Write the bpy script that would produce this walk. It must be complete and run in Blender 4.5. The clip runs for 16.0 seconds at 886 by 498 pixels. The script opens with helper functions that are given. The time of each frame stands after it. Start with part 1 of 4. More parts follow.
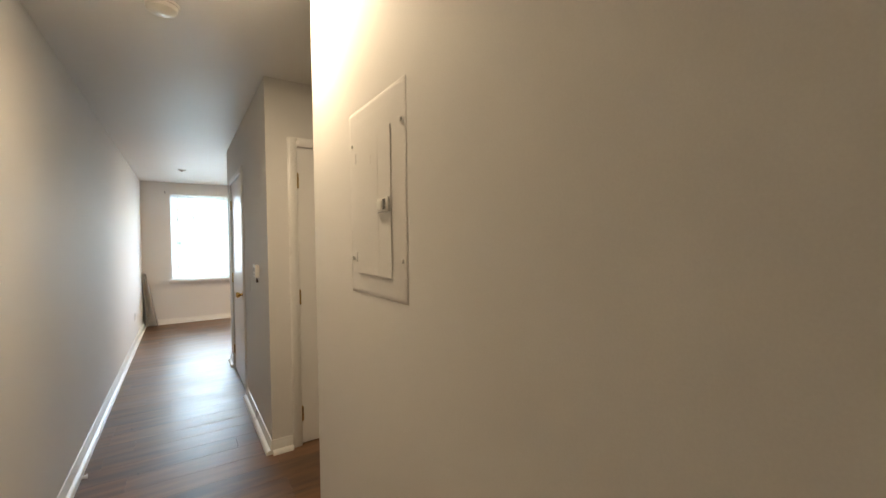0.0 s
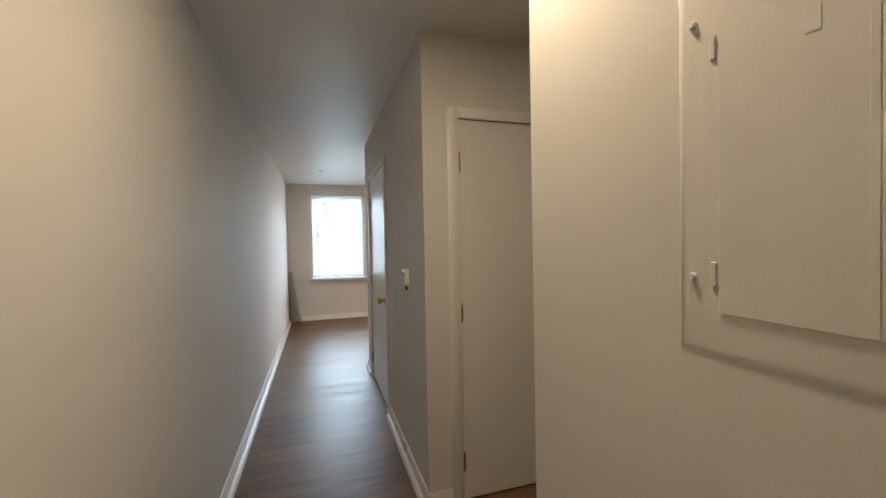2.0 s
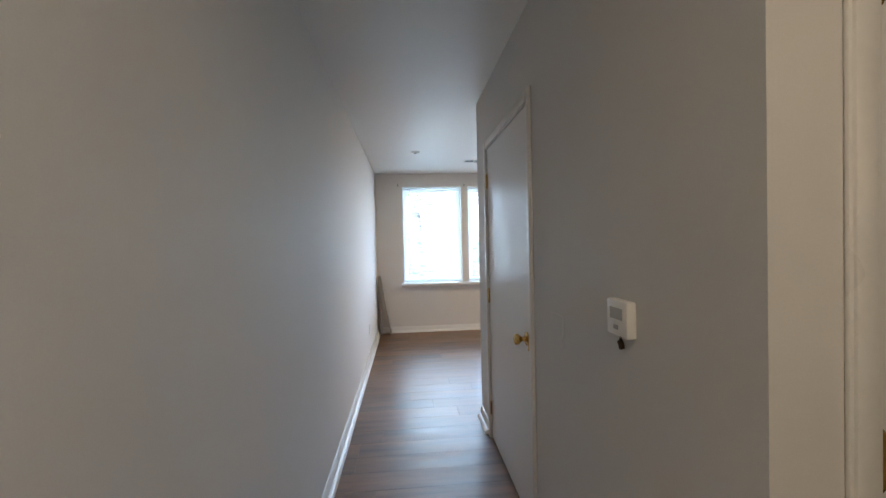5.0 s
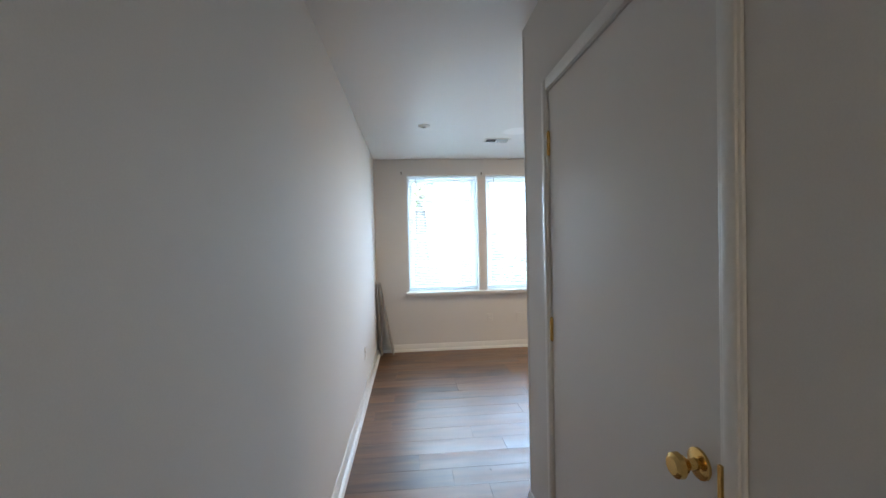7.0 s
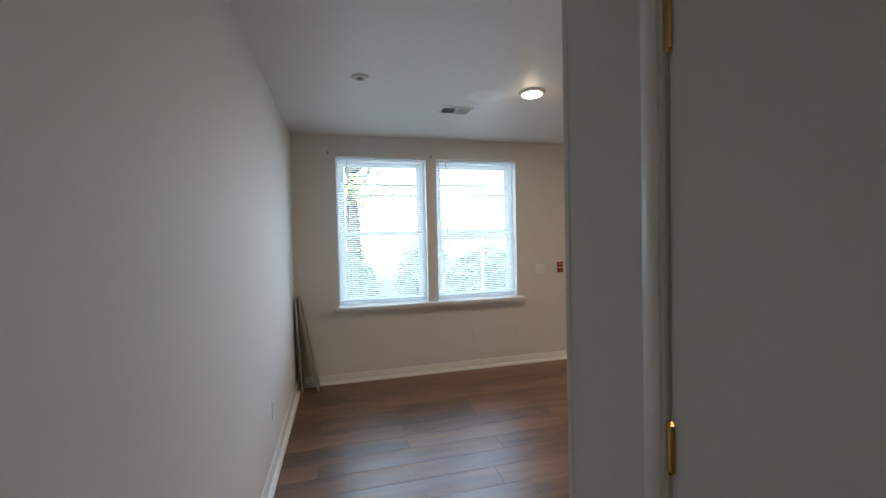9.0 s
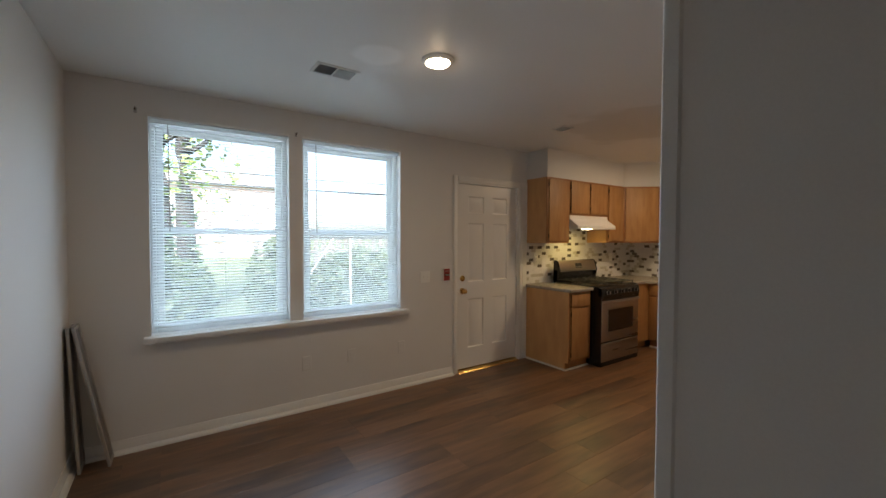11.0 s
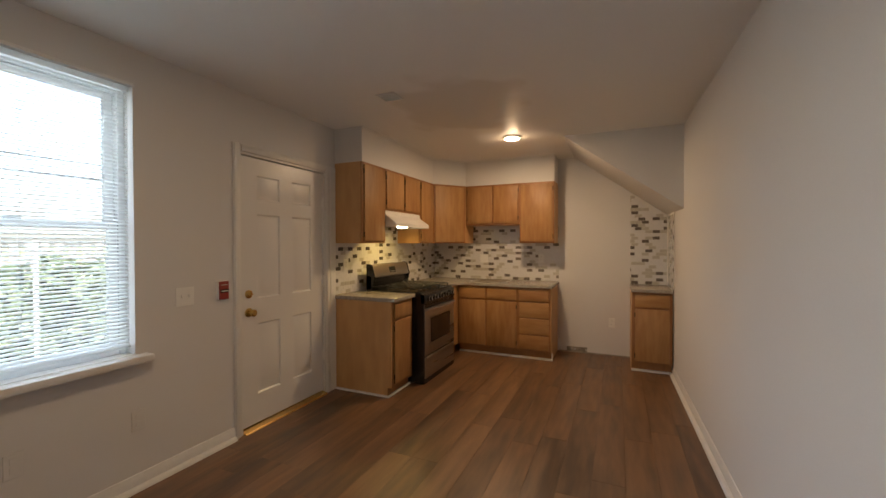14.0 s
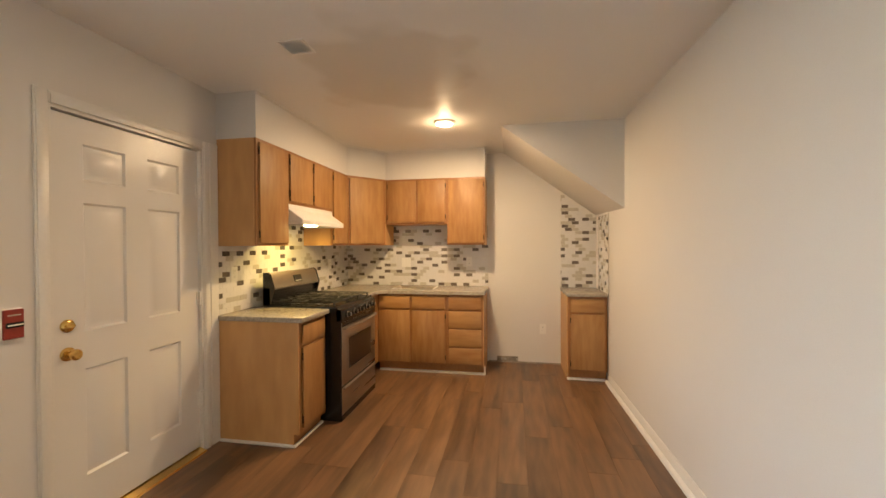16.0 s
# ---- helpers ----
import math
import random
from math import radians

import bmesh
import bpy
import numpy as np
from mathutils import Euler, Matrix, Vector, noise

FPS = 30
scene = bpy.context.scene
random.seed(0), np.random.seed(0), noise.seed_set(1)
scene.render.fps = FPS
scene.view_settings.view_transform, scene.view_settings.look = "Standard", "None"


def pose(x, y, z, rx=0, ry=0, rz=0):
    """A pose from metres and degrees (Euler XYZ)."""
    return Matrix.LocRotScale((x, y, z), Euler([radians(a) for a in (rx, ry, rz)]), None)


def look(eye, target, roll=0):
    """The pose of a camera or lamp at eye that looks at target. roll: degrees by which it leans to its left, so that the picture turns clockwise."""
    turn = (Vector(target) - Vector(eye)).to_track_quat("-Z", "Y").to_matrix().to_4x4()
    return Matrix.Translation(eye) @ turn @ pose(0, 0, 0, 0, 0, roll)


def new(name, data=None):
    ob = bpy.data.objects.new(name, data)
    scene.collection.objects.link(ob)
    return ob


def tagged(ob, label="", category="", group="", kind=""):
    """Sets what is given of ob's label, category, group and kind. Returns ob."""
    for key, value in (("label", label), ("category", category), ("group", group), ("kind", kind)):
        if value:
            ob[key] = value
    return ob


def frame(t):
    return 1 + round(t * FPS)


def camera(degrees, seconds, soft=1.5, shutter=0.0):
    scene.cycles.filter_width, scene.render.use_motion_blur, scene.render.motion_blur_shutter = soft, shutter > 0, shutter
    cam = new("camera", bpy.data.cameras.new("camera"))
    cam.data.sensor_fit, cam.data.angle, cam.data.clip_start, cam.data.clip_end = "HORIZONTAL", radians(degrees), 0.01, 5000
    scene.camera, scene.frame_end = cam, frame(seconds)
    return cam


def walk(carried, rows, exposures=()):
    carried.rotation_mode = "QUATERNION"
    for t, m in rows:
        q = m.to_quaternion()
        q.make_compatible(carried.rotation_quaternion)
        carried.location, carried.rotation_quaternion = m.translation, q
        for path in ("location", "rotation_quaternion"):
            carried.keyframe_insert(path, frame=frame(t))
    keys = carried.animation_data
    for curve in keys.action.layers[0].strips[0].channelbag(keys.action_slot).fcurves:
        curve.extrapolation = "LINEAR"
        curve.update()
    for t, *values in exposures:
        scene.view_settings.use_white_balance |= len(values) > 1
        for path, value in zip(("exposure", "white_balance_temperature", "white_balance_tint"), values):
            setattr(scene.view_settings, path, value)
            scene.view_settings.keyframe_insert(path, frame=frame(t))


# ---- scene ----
cam = camera(96.5, 16.0)

PATH = [
    (0, (0.576, -8.497, 1.406), (1.678, -6.829, 1.363), -0.8),
    (0.5, (0.561, -8.311, 1.4), (1.527, -6.56, 1.358), -0.8),
    (1, (0.552, -8.088, 1.406), (1.392, -6.274, 1.363), -1.0),
    (1.5, (0.546, -7.876, 1.414), (1.258, -6.008, 1.372), -1.1),
    (2, (0.524, -7.666, 1.412), (1.126, -5.759, 1.372), -1.1),
    (2.5, (0.504, -7.445, 1.416), (1.008, -5.51, 1.378), -1.0),
    (3, (0.487, -7.238, 1.41), (0.905, -5.282, 1.376), -1.2),
    (3.5, (0.485, -6.988, 1.418), (0.826, -5.018, 1.383), -1.1),
    (4, (0.484, -6.764, 1.41), (0.753, -4.782, 1.376), -1.2),
    (6.5, (0.45, -5.439, 1.407), (0.601, -3.445, 1.373), -1.1),
    (7, (0.441, -5.17, 1.414), (0.608, -3.178, 1.38), -1.3),
    (7.5, (0.436, -4.869, 1.417), (0.653, -2.881, 1.377), -1.0),
    (8, (0.437, -4.6, 1.43), (0.72, -2.621, 1.383), -1.4),
    (10.5, (0.5, -3.543, 1.446), (1.471, -1.795, 1.395), 0.1),
    (11, (0.543, -3.398, 1.46), (1.675, -1.75, 1.405), 0.2),
    (11.5, (0.599, -3.255, 1.444), (1.89, -1.729, 1.397), 0.2),
    (12, (0.67, -3.096, 1.441), (2.107, -1.706, 1.394), 0.3),
    (12.5, (0.743, -2.944, 1.423), (2.313, -1.706, 1.385), 0.1),
    (13, (0.836, -2.794, 1.405), (2.509, -1.698, 1.372), 0.1),
    (13.5, (0.928, -2.64, 1.384), (2.686, -1.687, 1.363), -0.0),
    (14, (1.035, -2.5, 1.395), (2.865, -1.692, 1.37), -0.1),
    (14.5, (1.173, -2.371, 1.4), (3.058, -1.703, 1.38), -0.2),
    (15, (1.313, -2.282, 1.4), (3.233, -1.725, 1.381), -0.2),
    (15.5, (1.456, -2.19, 1.402), (3.405, -1.74, 1.384), -0.3),
    (16, (1.591, -2.107, 1.404), (3.56, -1.753, 1.384), -0.3),
]
walk(cam, [(t, look(e, g, r)) for t, e, g, r in PATH],
     [(0, 3.95, 6500, 11), (1.5, 3.6, 6450, 11), (2.5, 3.4, 6150, 12), (3.5, 3.4, 5950, 13), (4, 3.45, 5850, 13), (6.5, 3.5, 5750, 10),
      (8, 3.0, 5850, 12), (10.5, 2.35, 6250, 13), (12.5, 1.95, 6500, 17), (13.5, 2.1, 6750, 18), (14.5, 2.75, 7000, 18), (16, 3.4, 7150, 14)])

# ---- world, sun, lamps ----
world = bpy.data.worlds.new("sky")
scene.world = world
world.use_nodes = True
sky = world.node_tree.nodes.new("ShaderNodeTexSky")
sky.sky_type, sky.sun_disc = "NISHITA", False
sky.sun_elevation, sky.sun_rotation = radians(48), radians(200)
sky.air_density, sky.dust_density = 1.0, 3.0
world.node_tree.links.new(sky.outputs[0], world.node_tree.nodes["Background"].inputs[0])
world.node_tree.nodes["Background"].inputs[1].default_value = 0.15

sun = bpy.data.lights.new("sun", "SUN")
sun.energy, sun.angle, sun.color = 4.5, radians(6), (1.0, 0.95, 0.88)
sun_ob = new("sun", sun)
sun_ob.matrix_world = look((-20, -60, 70), (0, 0, 0))

WARM = (1.0, 0.72, 0.42)
CEIL = 2.5


def lamp(name, place, watts, size, colour, target=None):
    data = bpy.data.lights.new(name, "AREA")
    data.shape, data.size, data.energy, data.color = "DISK", size, watts, colour
    ob = new(name, data)
    ob.matrix_world = look(place, target or (place[0], place[1] + 0.001, place[2] - 1))
    return ob


for name, x, y, down, round_ in (("lamp_dining", 1.84, -1.45, 1.15, 0.07), ("lamp_kitchen", 5.07, -1.50, 3.5, 0.38)):
    lamp(name, (x, y, CEIL - 0.040), down, 0.14, WARM)
    bulb = bpy.data.lights.new(name, "POINT")
    bulb.energy, bulb.shadow_soft_size, bulb.color = round_, 0.03, WARM
    new(name, bulb).location = (x, y, CEIL - 0.075)
lamp("lamp_hall", (0.88, -6.90, CEIL - 0.040), 0.95, 0.14, (1.0, 0.77, 0.50))
lamp("lamp_hood", (4.82, -0.33, 1.555), 0.6, 0.08, (1.0, 0.74, 0.20))
for wx in (0.88, 1.91):
    data = bpy.data.lights.new("daylight", "AREA")
    data.shape, data.size, data.size_y, data.energy, data.color = "RECTANGLE", 0.88, 1.44, 2.7, (0.70, 0.87, 1.0)
    ob = new("daylight", data)
    ob.matrix_world = look((wx, 0.072, 1.53), (wx, -3, 1.53))
    data.spread = radians(150)


# ---- materials ----
def material(name, colour, rough=0.5, metal=0.0, vary=0.08, grain=40.0, bump=0.05, stretch=(1, 1, 1), big=1.2,
             random_tint=0.0, gloss_vary=0.08, spec=0.5, mark=None, coat=0.0, dark=None, lo_hi=(0.6, 1.4)):
    """A surface with variation at two scales; mark: (centre, radius, colour) of each uneven patch."""
    m = bpy.data.materials.new(name)
    m.use_nodes = True
    n, l = m.node_tree.nodes, m.node_tree.links
    p = n["Principled BSDF"]
    p.inputs["Metallic"].default_value = metal
    p.inputs["Specular IOR Level"].default_value = spec
    p.inputs["Coat Weight"].default_value = coat
    tc = n.new("ShaderNodeTexCoord")
    mp = n.new("ShaderNodeMapping")
    mp.inputs["Scale"].default_value = stretch
    l.new(tc.outputs["Object"], mp.inputs[0])
    if random_tint:
        info = n.new("ShaderNodeObjectInfo")
        mul = n.new("ShaderNodeMath")
        mul.operation, mul.inputs[1].default_value = "MULTIPLY", 37.0
        l.new(info.outputs["Random"], mul.inputs[0])
        l.new(mul.outputs[0], mp.inputs["Location"])
    fine, wide = n.new("ShaderNodeTexNoise"), n.new("ShaderNodeTexNoise")
    fine.inputs["Scale"].default_value, fine.inputs["Detail"].default_value = grain, 6
    wide.inputs["Scale"].default_value, wide.inputs["Detail"].default_value = big, 3
    for x in (fine, wide):
        l.new(mp.outputs[0], x.inputs["Vector"])
    add = n.new("ShaderNodeMath")
    add.operation = "ADD"
    l.new(fine.outputs[0], add.inputs[0])
    l.new(wide.outputs[0], add.inputs[1])
    last = add
    if random_tint:
        t2 = n.new("ShaderNodeMath")
        t2.operation, t2.inputs[1].default_value = "MULTIPLY_ADD", random_tint
        l.new(info.outputs["Random"], t2.inputs[0])
        l.new(add.outputs[0], t2.inputs[2])
        last = t2
    ramp = n.new("ShaderNodeMapRange")
    ramp.inputs["From Min"].default_value = lo_hi[0]
    ramp.inputs["From Max"].default_value = lo_hi[1] + random_tint
    l.new(last.outputs[0], ramp.inputs[0])
    mix = n.new("ShaderNodeMix")
    mix.data_type = "RGBA"
    lo = dark or tuple(c * (1 - vary * 2) for c in colour)
    hi = colour if dark else tuple(min(0.95, c * (1 + vary)) for c in colour)
    mix.inputs["A"].default_value = (*lo, 1)
    mix.inputs["B"].default_value = (*hi, 1)
    l.new(ramp.outputs[0], mix.inputs["Factor"])
    out = mix.outputs["Result"]
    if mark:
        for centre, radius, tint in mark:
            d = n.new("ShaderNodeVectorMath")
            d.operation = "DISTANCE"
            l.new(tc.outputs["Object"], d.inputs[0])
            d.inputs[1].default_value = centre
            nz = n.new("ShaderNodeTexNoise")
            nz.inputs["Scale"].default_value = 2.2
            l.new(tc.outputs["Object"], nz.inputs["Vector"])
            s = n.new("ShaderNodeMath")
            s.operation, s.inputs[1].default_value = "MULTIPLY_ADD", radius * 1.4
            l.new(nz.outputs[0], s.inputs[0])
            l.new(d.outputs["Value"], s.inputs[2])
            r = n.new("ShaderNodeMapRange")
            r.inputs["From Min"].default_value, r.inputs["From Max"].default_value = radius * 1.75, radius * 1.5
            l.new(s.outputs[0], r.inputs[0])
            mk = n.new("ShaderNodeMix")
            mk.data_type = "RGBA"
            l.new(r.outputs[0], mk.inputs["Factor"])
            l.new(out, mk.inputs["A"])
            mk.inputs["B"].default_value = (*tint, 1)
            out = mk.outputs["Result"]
    l.new(out, p.inputs["Base Color"])
    rr = n.new("ShaderNodeMapRange")
    rr.inputs["To Min"].default_value, rr.inputs["To Max"].default_value = max(0.02, rough - gloss_vary), min(1, rough + gloss_vary)
    l.new(wide.outputs[0], rr.inputs[0])
    l.new(rr.outputs[0], p.inputs["Roughness"])
    if bump:
        b = n.new("ShaderNodeBump")
        b.inputs["Strength"].default_value, b.inputs["Distance"].default_value = bump, 0.004
        l.new(fine.outputs[0], b.inputs["Height"])
        l.new(b.outputs[0], p.inputs["Normal"])
    return m


def glowing(name, colour, strength):
    m = bpy.data.materials.new(name)
    m.use_nodes = True
    p = m.node_tree.nodes["Principled BSDF"]
    p.inputs["Base Color"].default_value = (0.9, 0.9, 0.88, 1)
    p.inputs["Emission Color"].default_value = (*colour, 1)
    p.inputs["Emission Strength"].default_value = strength
    return m


def clear_glass(name):
    m = bpy.data.materials.new(name)
    m.use_nodes = True
    p = m.node_tree.nodes["Principled BSDF"]
    p.inputs["Base Color"].default_value = (0.95, 0.98, 0.97, 1)
    p.inputs["Transmission Weight"].default_value = 1.0
    p.inputs["Roughness"].default_value = 0.0
    p.inputs["IOR"].default_value = 1.02
    return m


WALL = material("wall_paint", (0.69, 0.672, 0.645), 0.72, vary=0.025, grain=260, bump=0.05, big=0.9, gloss_vary=0.05, spec=0.22)
# marks: a large darker patch and a small paler one
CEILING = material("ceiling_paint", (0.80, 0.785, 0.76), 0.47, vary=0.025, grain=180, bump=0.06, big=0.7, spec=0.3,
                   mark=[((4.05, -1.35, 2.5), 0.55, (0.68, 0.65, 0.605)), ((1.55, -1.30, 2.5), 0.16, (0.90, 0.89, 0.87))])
TRIM = material("trim_paint", (0.75, 0.735, 0.70), 0.3, vary=0.03, grain=60, bump=0.03)
DOOR = material("door_paint", (0.73, 0.715, 0.69), 0.30, vary=0.004, grain=90, bump=0.0, big=2, gloss_vary=0.005)
WHITE = material("white_plastic", (0.78, 0.77, 0.73), 0.35, vary=0.02, grain=30, bump=0.0)
VINYL = material("vinyl_frame", (0.82, 0.83, 0.83), 0.35, vary=0.02, grain=20, bump=0.0)
SLAT = material("blind_slat", (0.80, 0.82, 0.82), 0.4, vary=0.03, grain=15, bump=0.0)
tn = SLAT.node_tree.nodes
thin = tn.new("ShaderNodeBsdfTranslucent")
thin.inputs[0].default_value = (0.82, 0.86, 0.86, 1)
blend = tn.new("ShaderNodeMixShader")
blend.inputs[0].default_value = 0.45
SLAT.node_tree.links.new(tn["Principled BSDF"].outputs[0], blend.inputs[1])
SLAT.node_tree.links.new(thin.outputs[0], blend.inputs[2])
SLAT.node_tree.links.new(blend.outputs[0], tn["Material Output"].inputs[0])
CORD = material("blind_cord", (0.35, 0.33, 0.30), 0.6, vary=0.05, bump=0.0)
OAK = material("oak_veneer", (0.46, 0.255, 0.098), 0.5, vary=0.2, grain=4.5, bump=0.1, stretch=(5, 5, 1.0), big=1.1, random_tint=0.25, lo_hi=(0.75, 1.3),
               dark=(0.29, 0.130, 0.042))
OAKH = material("oak_drawer", (0.46, 0.255, 0.098), 0.5, vary=0.2, grain=4.5, bump=0.1, stretch=(5, 1.0, 5), big=1.1, random_tint=0.25, lo_hi=(0.75, 1.3),
                dark=(0.29, 0.13, 0.043))
OAKSIDE = material("oak_side_panel", (0.60, 0.345, 0.145), 0.45, vary=0.1, grain=6, bump=0.03, stretch=(2, 2, 0.6), big=1.5,
                   dark=(0.48, 0.26, 0.10), lo_hi=(0.7, 1.3))
OAKEDGE = material("oak_face_frame", (0.36, 0.165, 0.06), 0.42, vary=0.15, grain=12, bump=0.06, stretch=(5, 5, 0.8))
PLANK = material("vinyl_plank", (0.245, 0.128, 0.062), 0.39, vary=0.3, grain=3.2, bump=0.03, stretch=(0.9, 6, 6), big=1.5, random_tint=0.4,
                 gloss_vary=0.16, dark=(0.062, 0.031, 0.016), lo_hi=(0.80, 1.22), spec=0.85)
SUBFLOOR = material("floor_joint", (0.10, 0.055, 0.03), 0.8, vary=0.1)
STONE = material("granite_laminate", (0.50, 0.45, 0.38), 0.22, vary=0.4, grain=130, bump=0.02, big=45, dark=(0.22, 0.19, 0.16))
STEEL = material("brushed_steel", (0.40, 0.36, 0.32), 0.30, metal=0.9, vary=0.08, grain=30, bump=0.02, stretch=(0.6, 10, 10))
BLACK = material("black_enamel", (0.012, 0.012, 0.013), 0.25, vary=0.1, grain=30, bump=0.0)
IRON = material("cast_iron", (0.016, 0.015, 0.015), 0.55, vary=0.2, grain=160, bump=0.15)
DARKGLASS = material("oven_glass", (0.02, 0.014, 0.012), 0.08, vary=0.05, bump=0.0, gloss_vary=0.02)
BRASS = material("polished_brass", (0.72, 0.49, 0.17), 0.22, metal=1.0, vary=0.1, grain=40, bump=0.0)
OLDBRASS = material("dark_hinge_metal", (0.10, 0.065, 0.035), 0.45, metal=0.8, vary=0.2, bump=0.05)
CHROME = material("chrome", (0.7, 0.7, 0.7), 0.12, metal=1.0, vary=0.03, bump=0.0)
GROUT = material("pale_grout", (0.70, 0.68, 0.63), 0.8, vary=0.06, grain=80, bump=0.1)
TILE_A = material("tile_white", (0.72, 0.71, 0.69), 0.16, vary=0.06, grain=25, bump=0.02, random_tint=0.4)
TILE_B = material("tile_beige", (0.54, 0.51, 0.44), 0.18, vary=0.1, grain=30, bump=0.02, random_tint=0.4)
TILE_C = material("tile_dark", (0.17, 0.145, 0.125), 0.14, vary=0.3, grain=30, bump=0.02, random_tint=0.4)
GREYMETAL = material("grey_grille", (0.42, 0.41, 0.39), 0.45, metal=0.3, vary=0.06, bump=0.0)
DARKVOID = material("duct_inside", (0.10, 0.095, 0.09), 0.8, vary=0.1)
REDP = material("red_plastic", (0.28, 0.03, 0.02), 0.4, vary=0.1, bump=0.0)
SCREEN = material("grey_mesh", (0.20, 0.20, 0.20), 0.6, vary=0.1, grain=300, bump=0.2)
ALU = material("dull_aluminium", (0.45, 0.44, 0.42), 0.42, metal=0.7, vary=0.1, bump=0.0)
BARK = material("bark", (0.06, 0.055, 0.05), 0.9, vary=0.35, grain=14, bump=0.6, stretch=(4, 4, 0.8))
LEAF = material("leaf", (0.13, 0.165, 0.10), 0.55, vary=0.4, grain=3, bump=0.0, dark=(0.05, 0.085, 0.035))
# LEAF made paler and yellower: the sunlight is put into the colour
SUNLEAF = material("leaf_painted_sunlit", (0.24, 0.34, 0.08), 0.55, vary=0.3, grain=3, bump=0.0, dark=(0.12, 0.20, 0.05))
IVY = material("ivy_leaf", (0.06, 0.13, 0.04), 0.5, vary=0.4, grain=3, bump=0.0, dark=(0.025, 0.06, 0.02))
CONCRETE = material("concrete", (0.42, 0.41, 0.39), 0.85, vary=0.12, grain=20, bump=0.2)
SOIL = material("yard_grass", (0.15, 0.19, 0.09), 0.9, vary=0.4, grain=6, bump=0.4, big=0.4)
REDBRICK = material("far_brick", (0.55, 0.43, 0.40), 0.85, vary=0.2, grain=10, bump=0.2)
ROOF = material("far_roof", (0.34, 0.32, 0.31), 0.85, vary=0.2, grain=8, bump=0.2)
FENCE = material("weathered_wood", (0.20, 0.19, 0.18), 0.85, vary=0.2, grain=8, bump=0.3, stretch=(5, 5, 0.6))
PVC = material("white_pole", (0.40, 0.40, 0.40), 0.5, vary=0.05)
GLASS = clear_glass("window_glass")
LED = glowing("led_diffuser", (1.0, 0.80, 0.52), 9.0)
HOODLED = glowing("hood_diffuser", (1.0, 0.78, 0.42), 4.5)
PLASTER = material("bare_plaster", (0.36, 0.32, 0.27), 0.85, vary=0.35, grain=25, bump=0.5, big=8)
PAINTPATCH = material("patched_paint", (0.60, 0.585, 0.56), 0.5, vary=0.04, grain=120, bump=0.1)


# ---- mesh helpers ----
def add_box(bm, lo, hi, bev=0.0, seg=1):
    m = Matrix.Translation([(a + b) / 2 for a, b in zip(lo, hi)]) @ Matrix.Diagonal([abs(b - a) for a, b in zip(lo, hi)] + [1])
    v = bmesh.ops.create_cube(bm, size=1, matrix=m)["verts"]
    if bev:
        e = {e for x in v for e in x.link_edges}
        bmesh.ops.bevel(bm, geom=list(e), offset=bev, segments=seg, affect="EDGES", profile=0.5)
    return bm


def box(lo, hi, bev=0.0, seg=1):
    return add_box(bmesh.new(), lo, hi, bev, seg)


AXES = {"x": Matrix.Rotation(radians(90), 4, "Y"), "-x": Matrix.Rotation(radians(-90), 4, "Y"),
        "y": Matrix.Rotation(radians(-90), 4, "X"), "-y": Matrix.Rotation(radians(90), 4, "X"),
        "z": Matrix(), "-z": Matrix.Rotation(radians(180), 4, "X")}


def add_lathe(bm, place, axis, profile, seg=24, sx=1.0):
    """Turns (height, radius) pairs round an axis that starts at place."""
    m = Matrix.Translation(place) @ AXES[axis]
    rings = []
    for h, r in profile:
        if r < 1e-5:
            rings.append([bm.verts.new(m @ Vector((0, 0, h)))])
        else:
            rings.append([bm.verts.new(m @ Vector((r * math.cos(2 * math.pi * i / seg) * sx, r * math.sin(2 * math.pi * i / seg), h)))
                          for i in range(seg)])
    for a, b in zip(rings, rings[1:]):
        for i in range(seg):
            j = (i + 1) % seg
            if len(a) == 1 and len(b) > 1:
                bm.faces.new((a[0], b[i], b[j]))
            elif len(b) == 1 and len(a) > 1:
                bm.faces.new((a[i], b[0], a[j]))
            elif len(a) > 1:
                bm.faces.new((a[i], b[i], b[j], a[j]))
    bmesh.ops.recalc_face_normals(bm, faces=bm.faces)
    return bm


def lathe(place, axis, profile, seg=24, sx=1.0):
    return add_lathe(bmesh.new(), place, axis, profile, seg, sx)


def add_prism(bm, outline, axis, a, b):
    """A closed outline of 2D points drawn out along an axis from a to b."""
    def at(p, d):
        return {"x": (d, p[0], p[1]), "y": (p[0], d, p[1]), "z": (p[0], p[1], d)}[axis]
    va = [bm.verts.new(at(p, a)) for p in outline]
    vb = [bm.verts.new(at(p, b)) for p in outline]
    bm.faces.new(va)
    bm.faces.new(vb[::-1])
    for i in range(len(va)):
        j = (i + 1) % len(va)
        bm.faces.new((va[i], vb[i], vb[j], va[j]))
    bmesh.ops.recalc_face_normals(bm, faces=bm.faces)
    return bm


def prism(outline, axis, a, b, bev=0.0):
    bm = add_prism(bmesh.new(), outline, axis, a, b)
    if bev:
        bmesh.ops.bevel(bm, geom=list(bm.edges), offset=bev, segments=1, affect="EDGES", profile=0.5)
    return bm


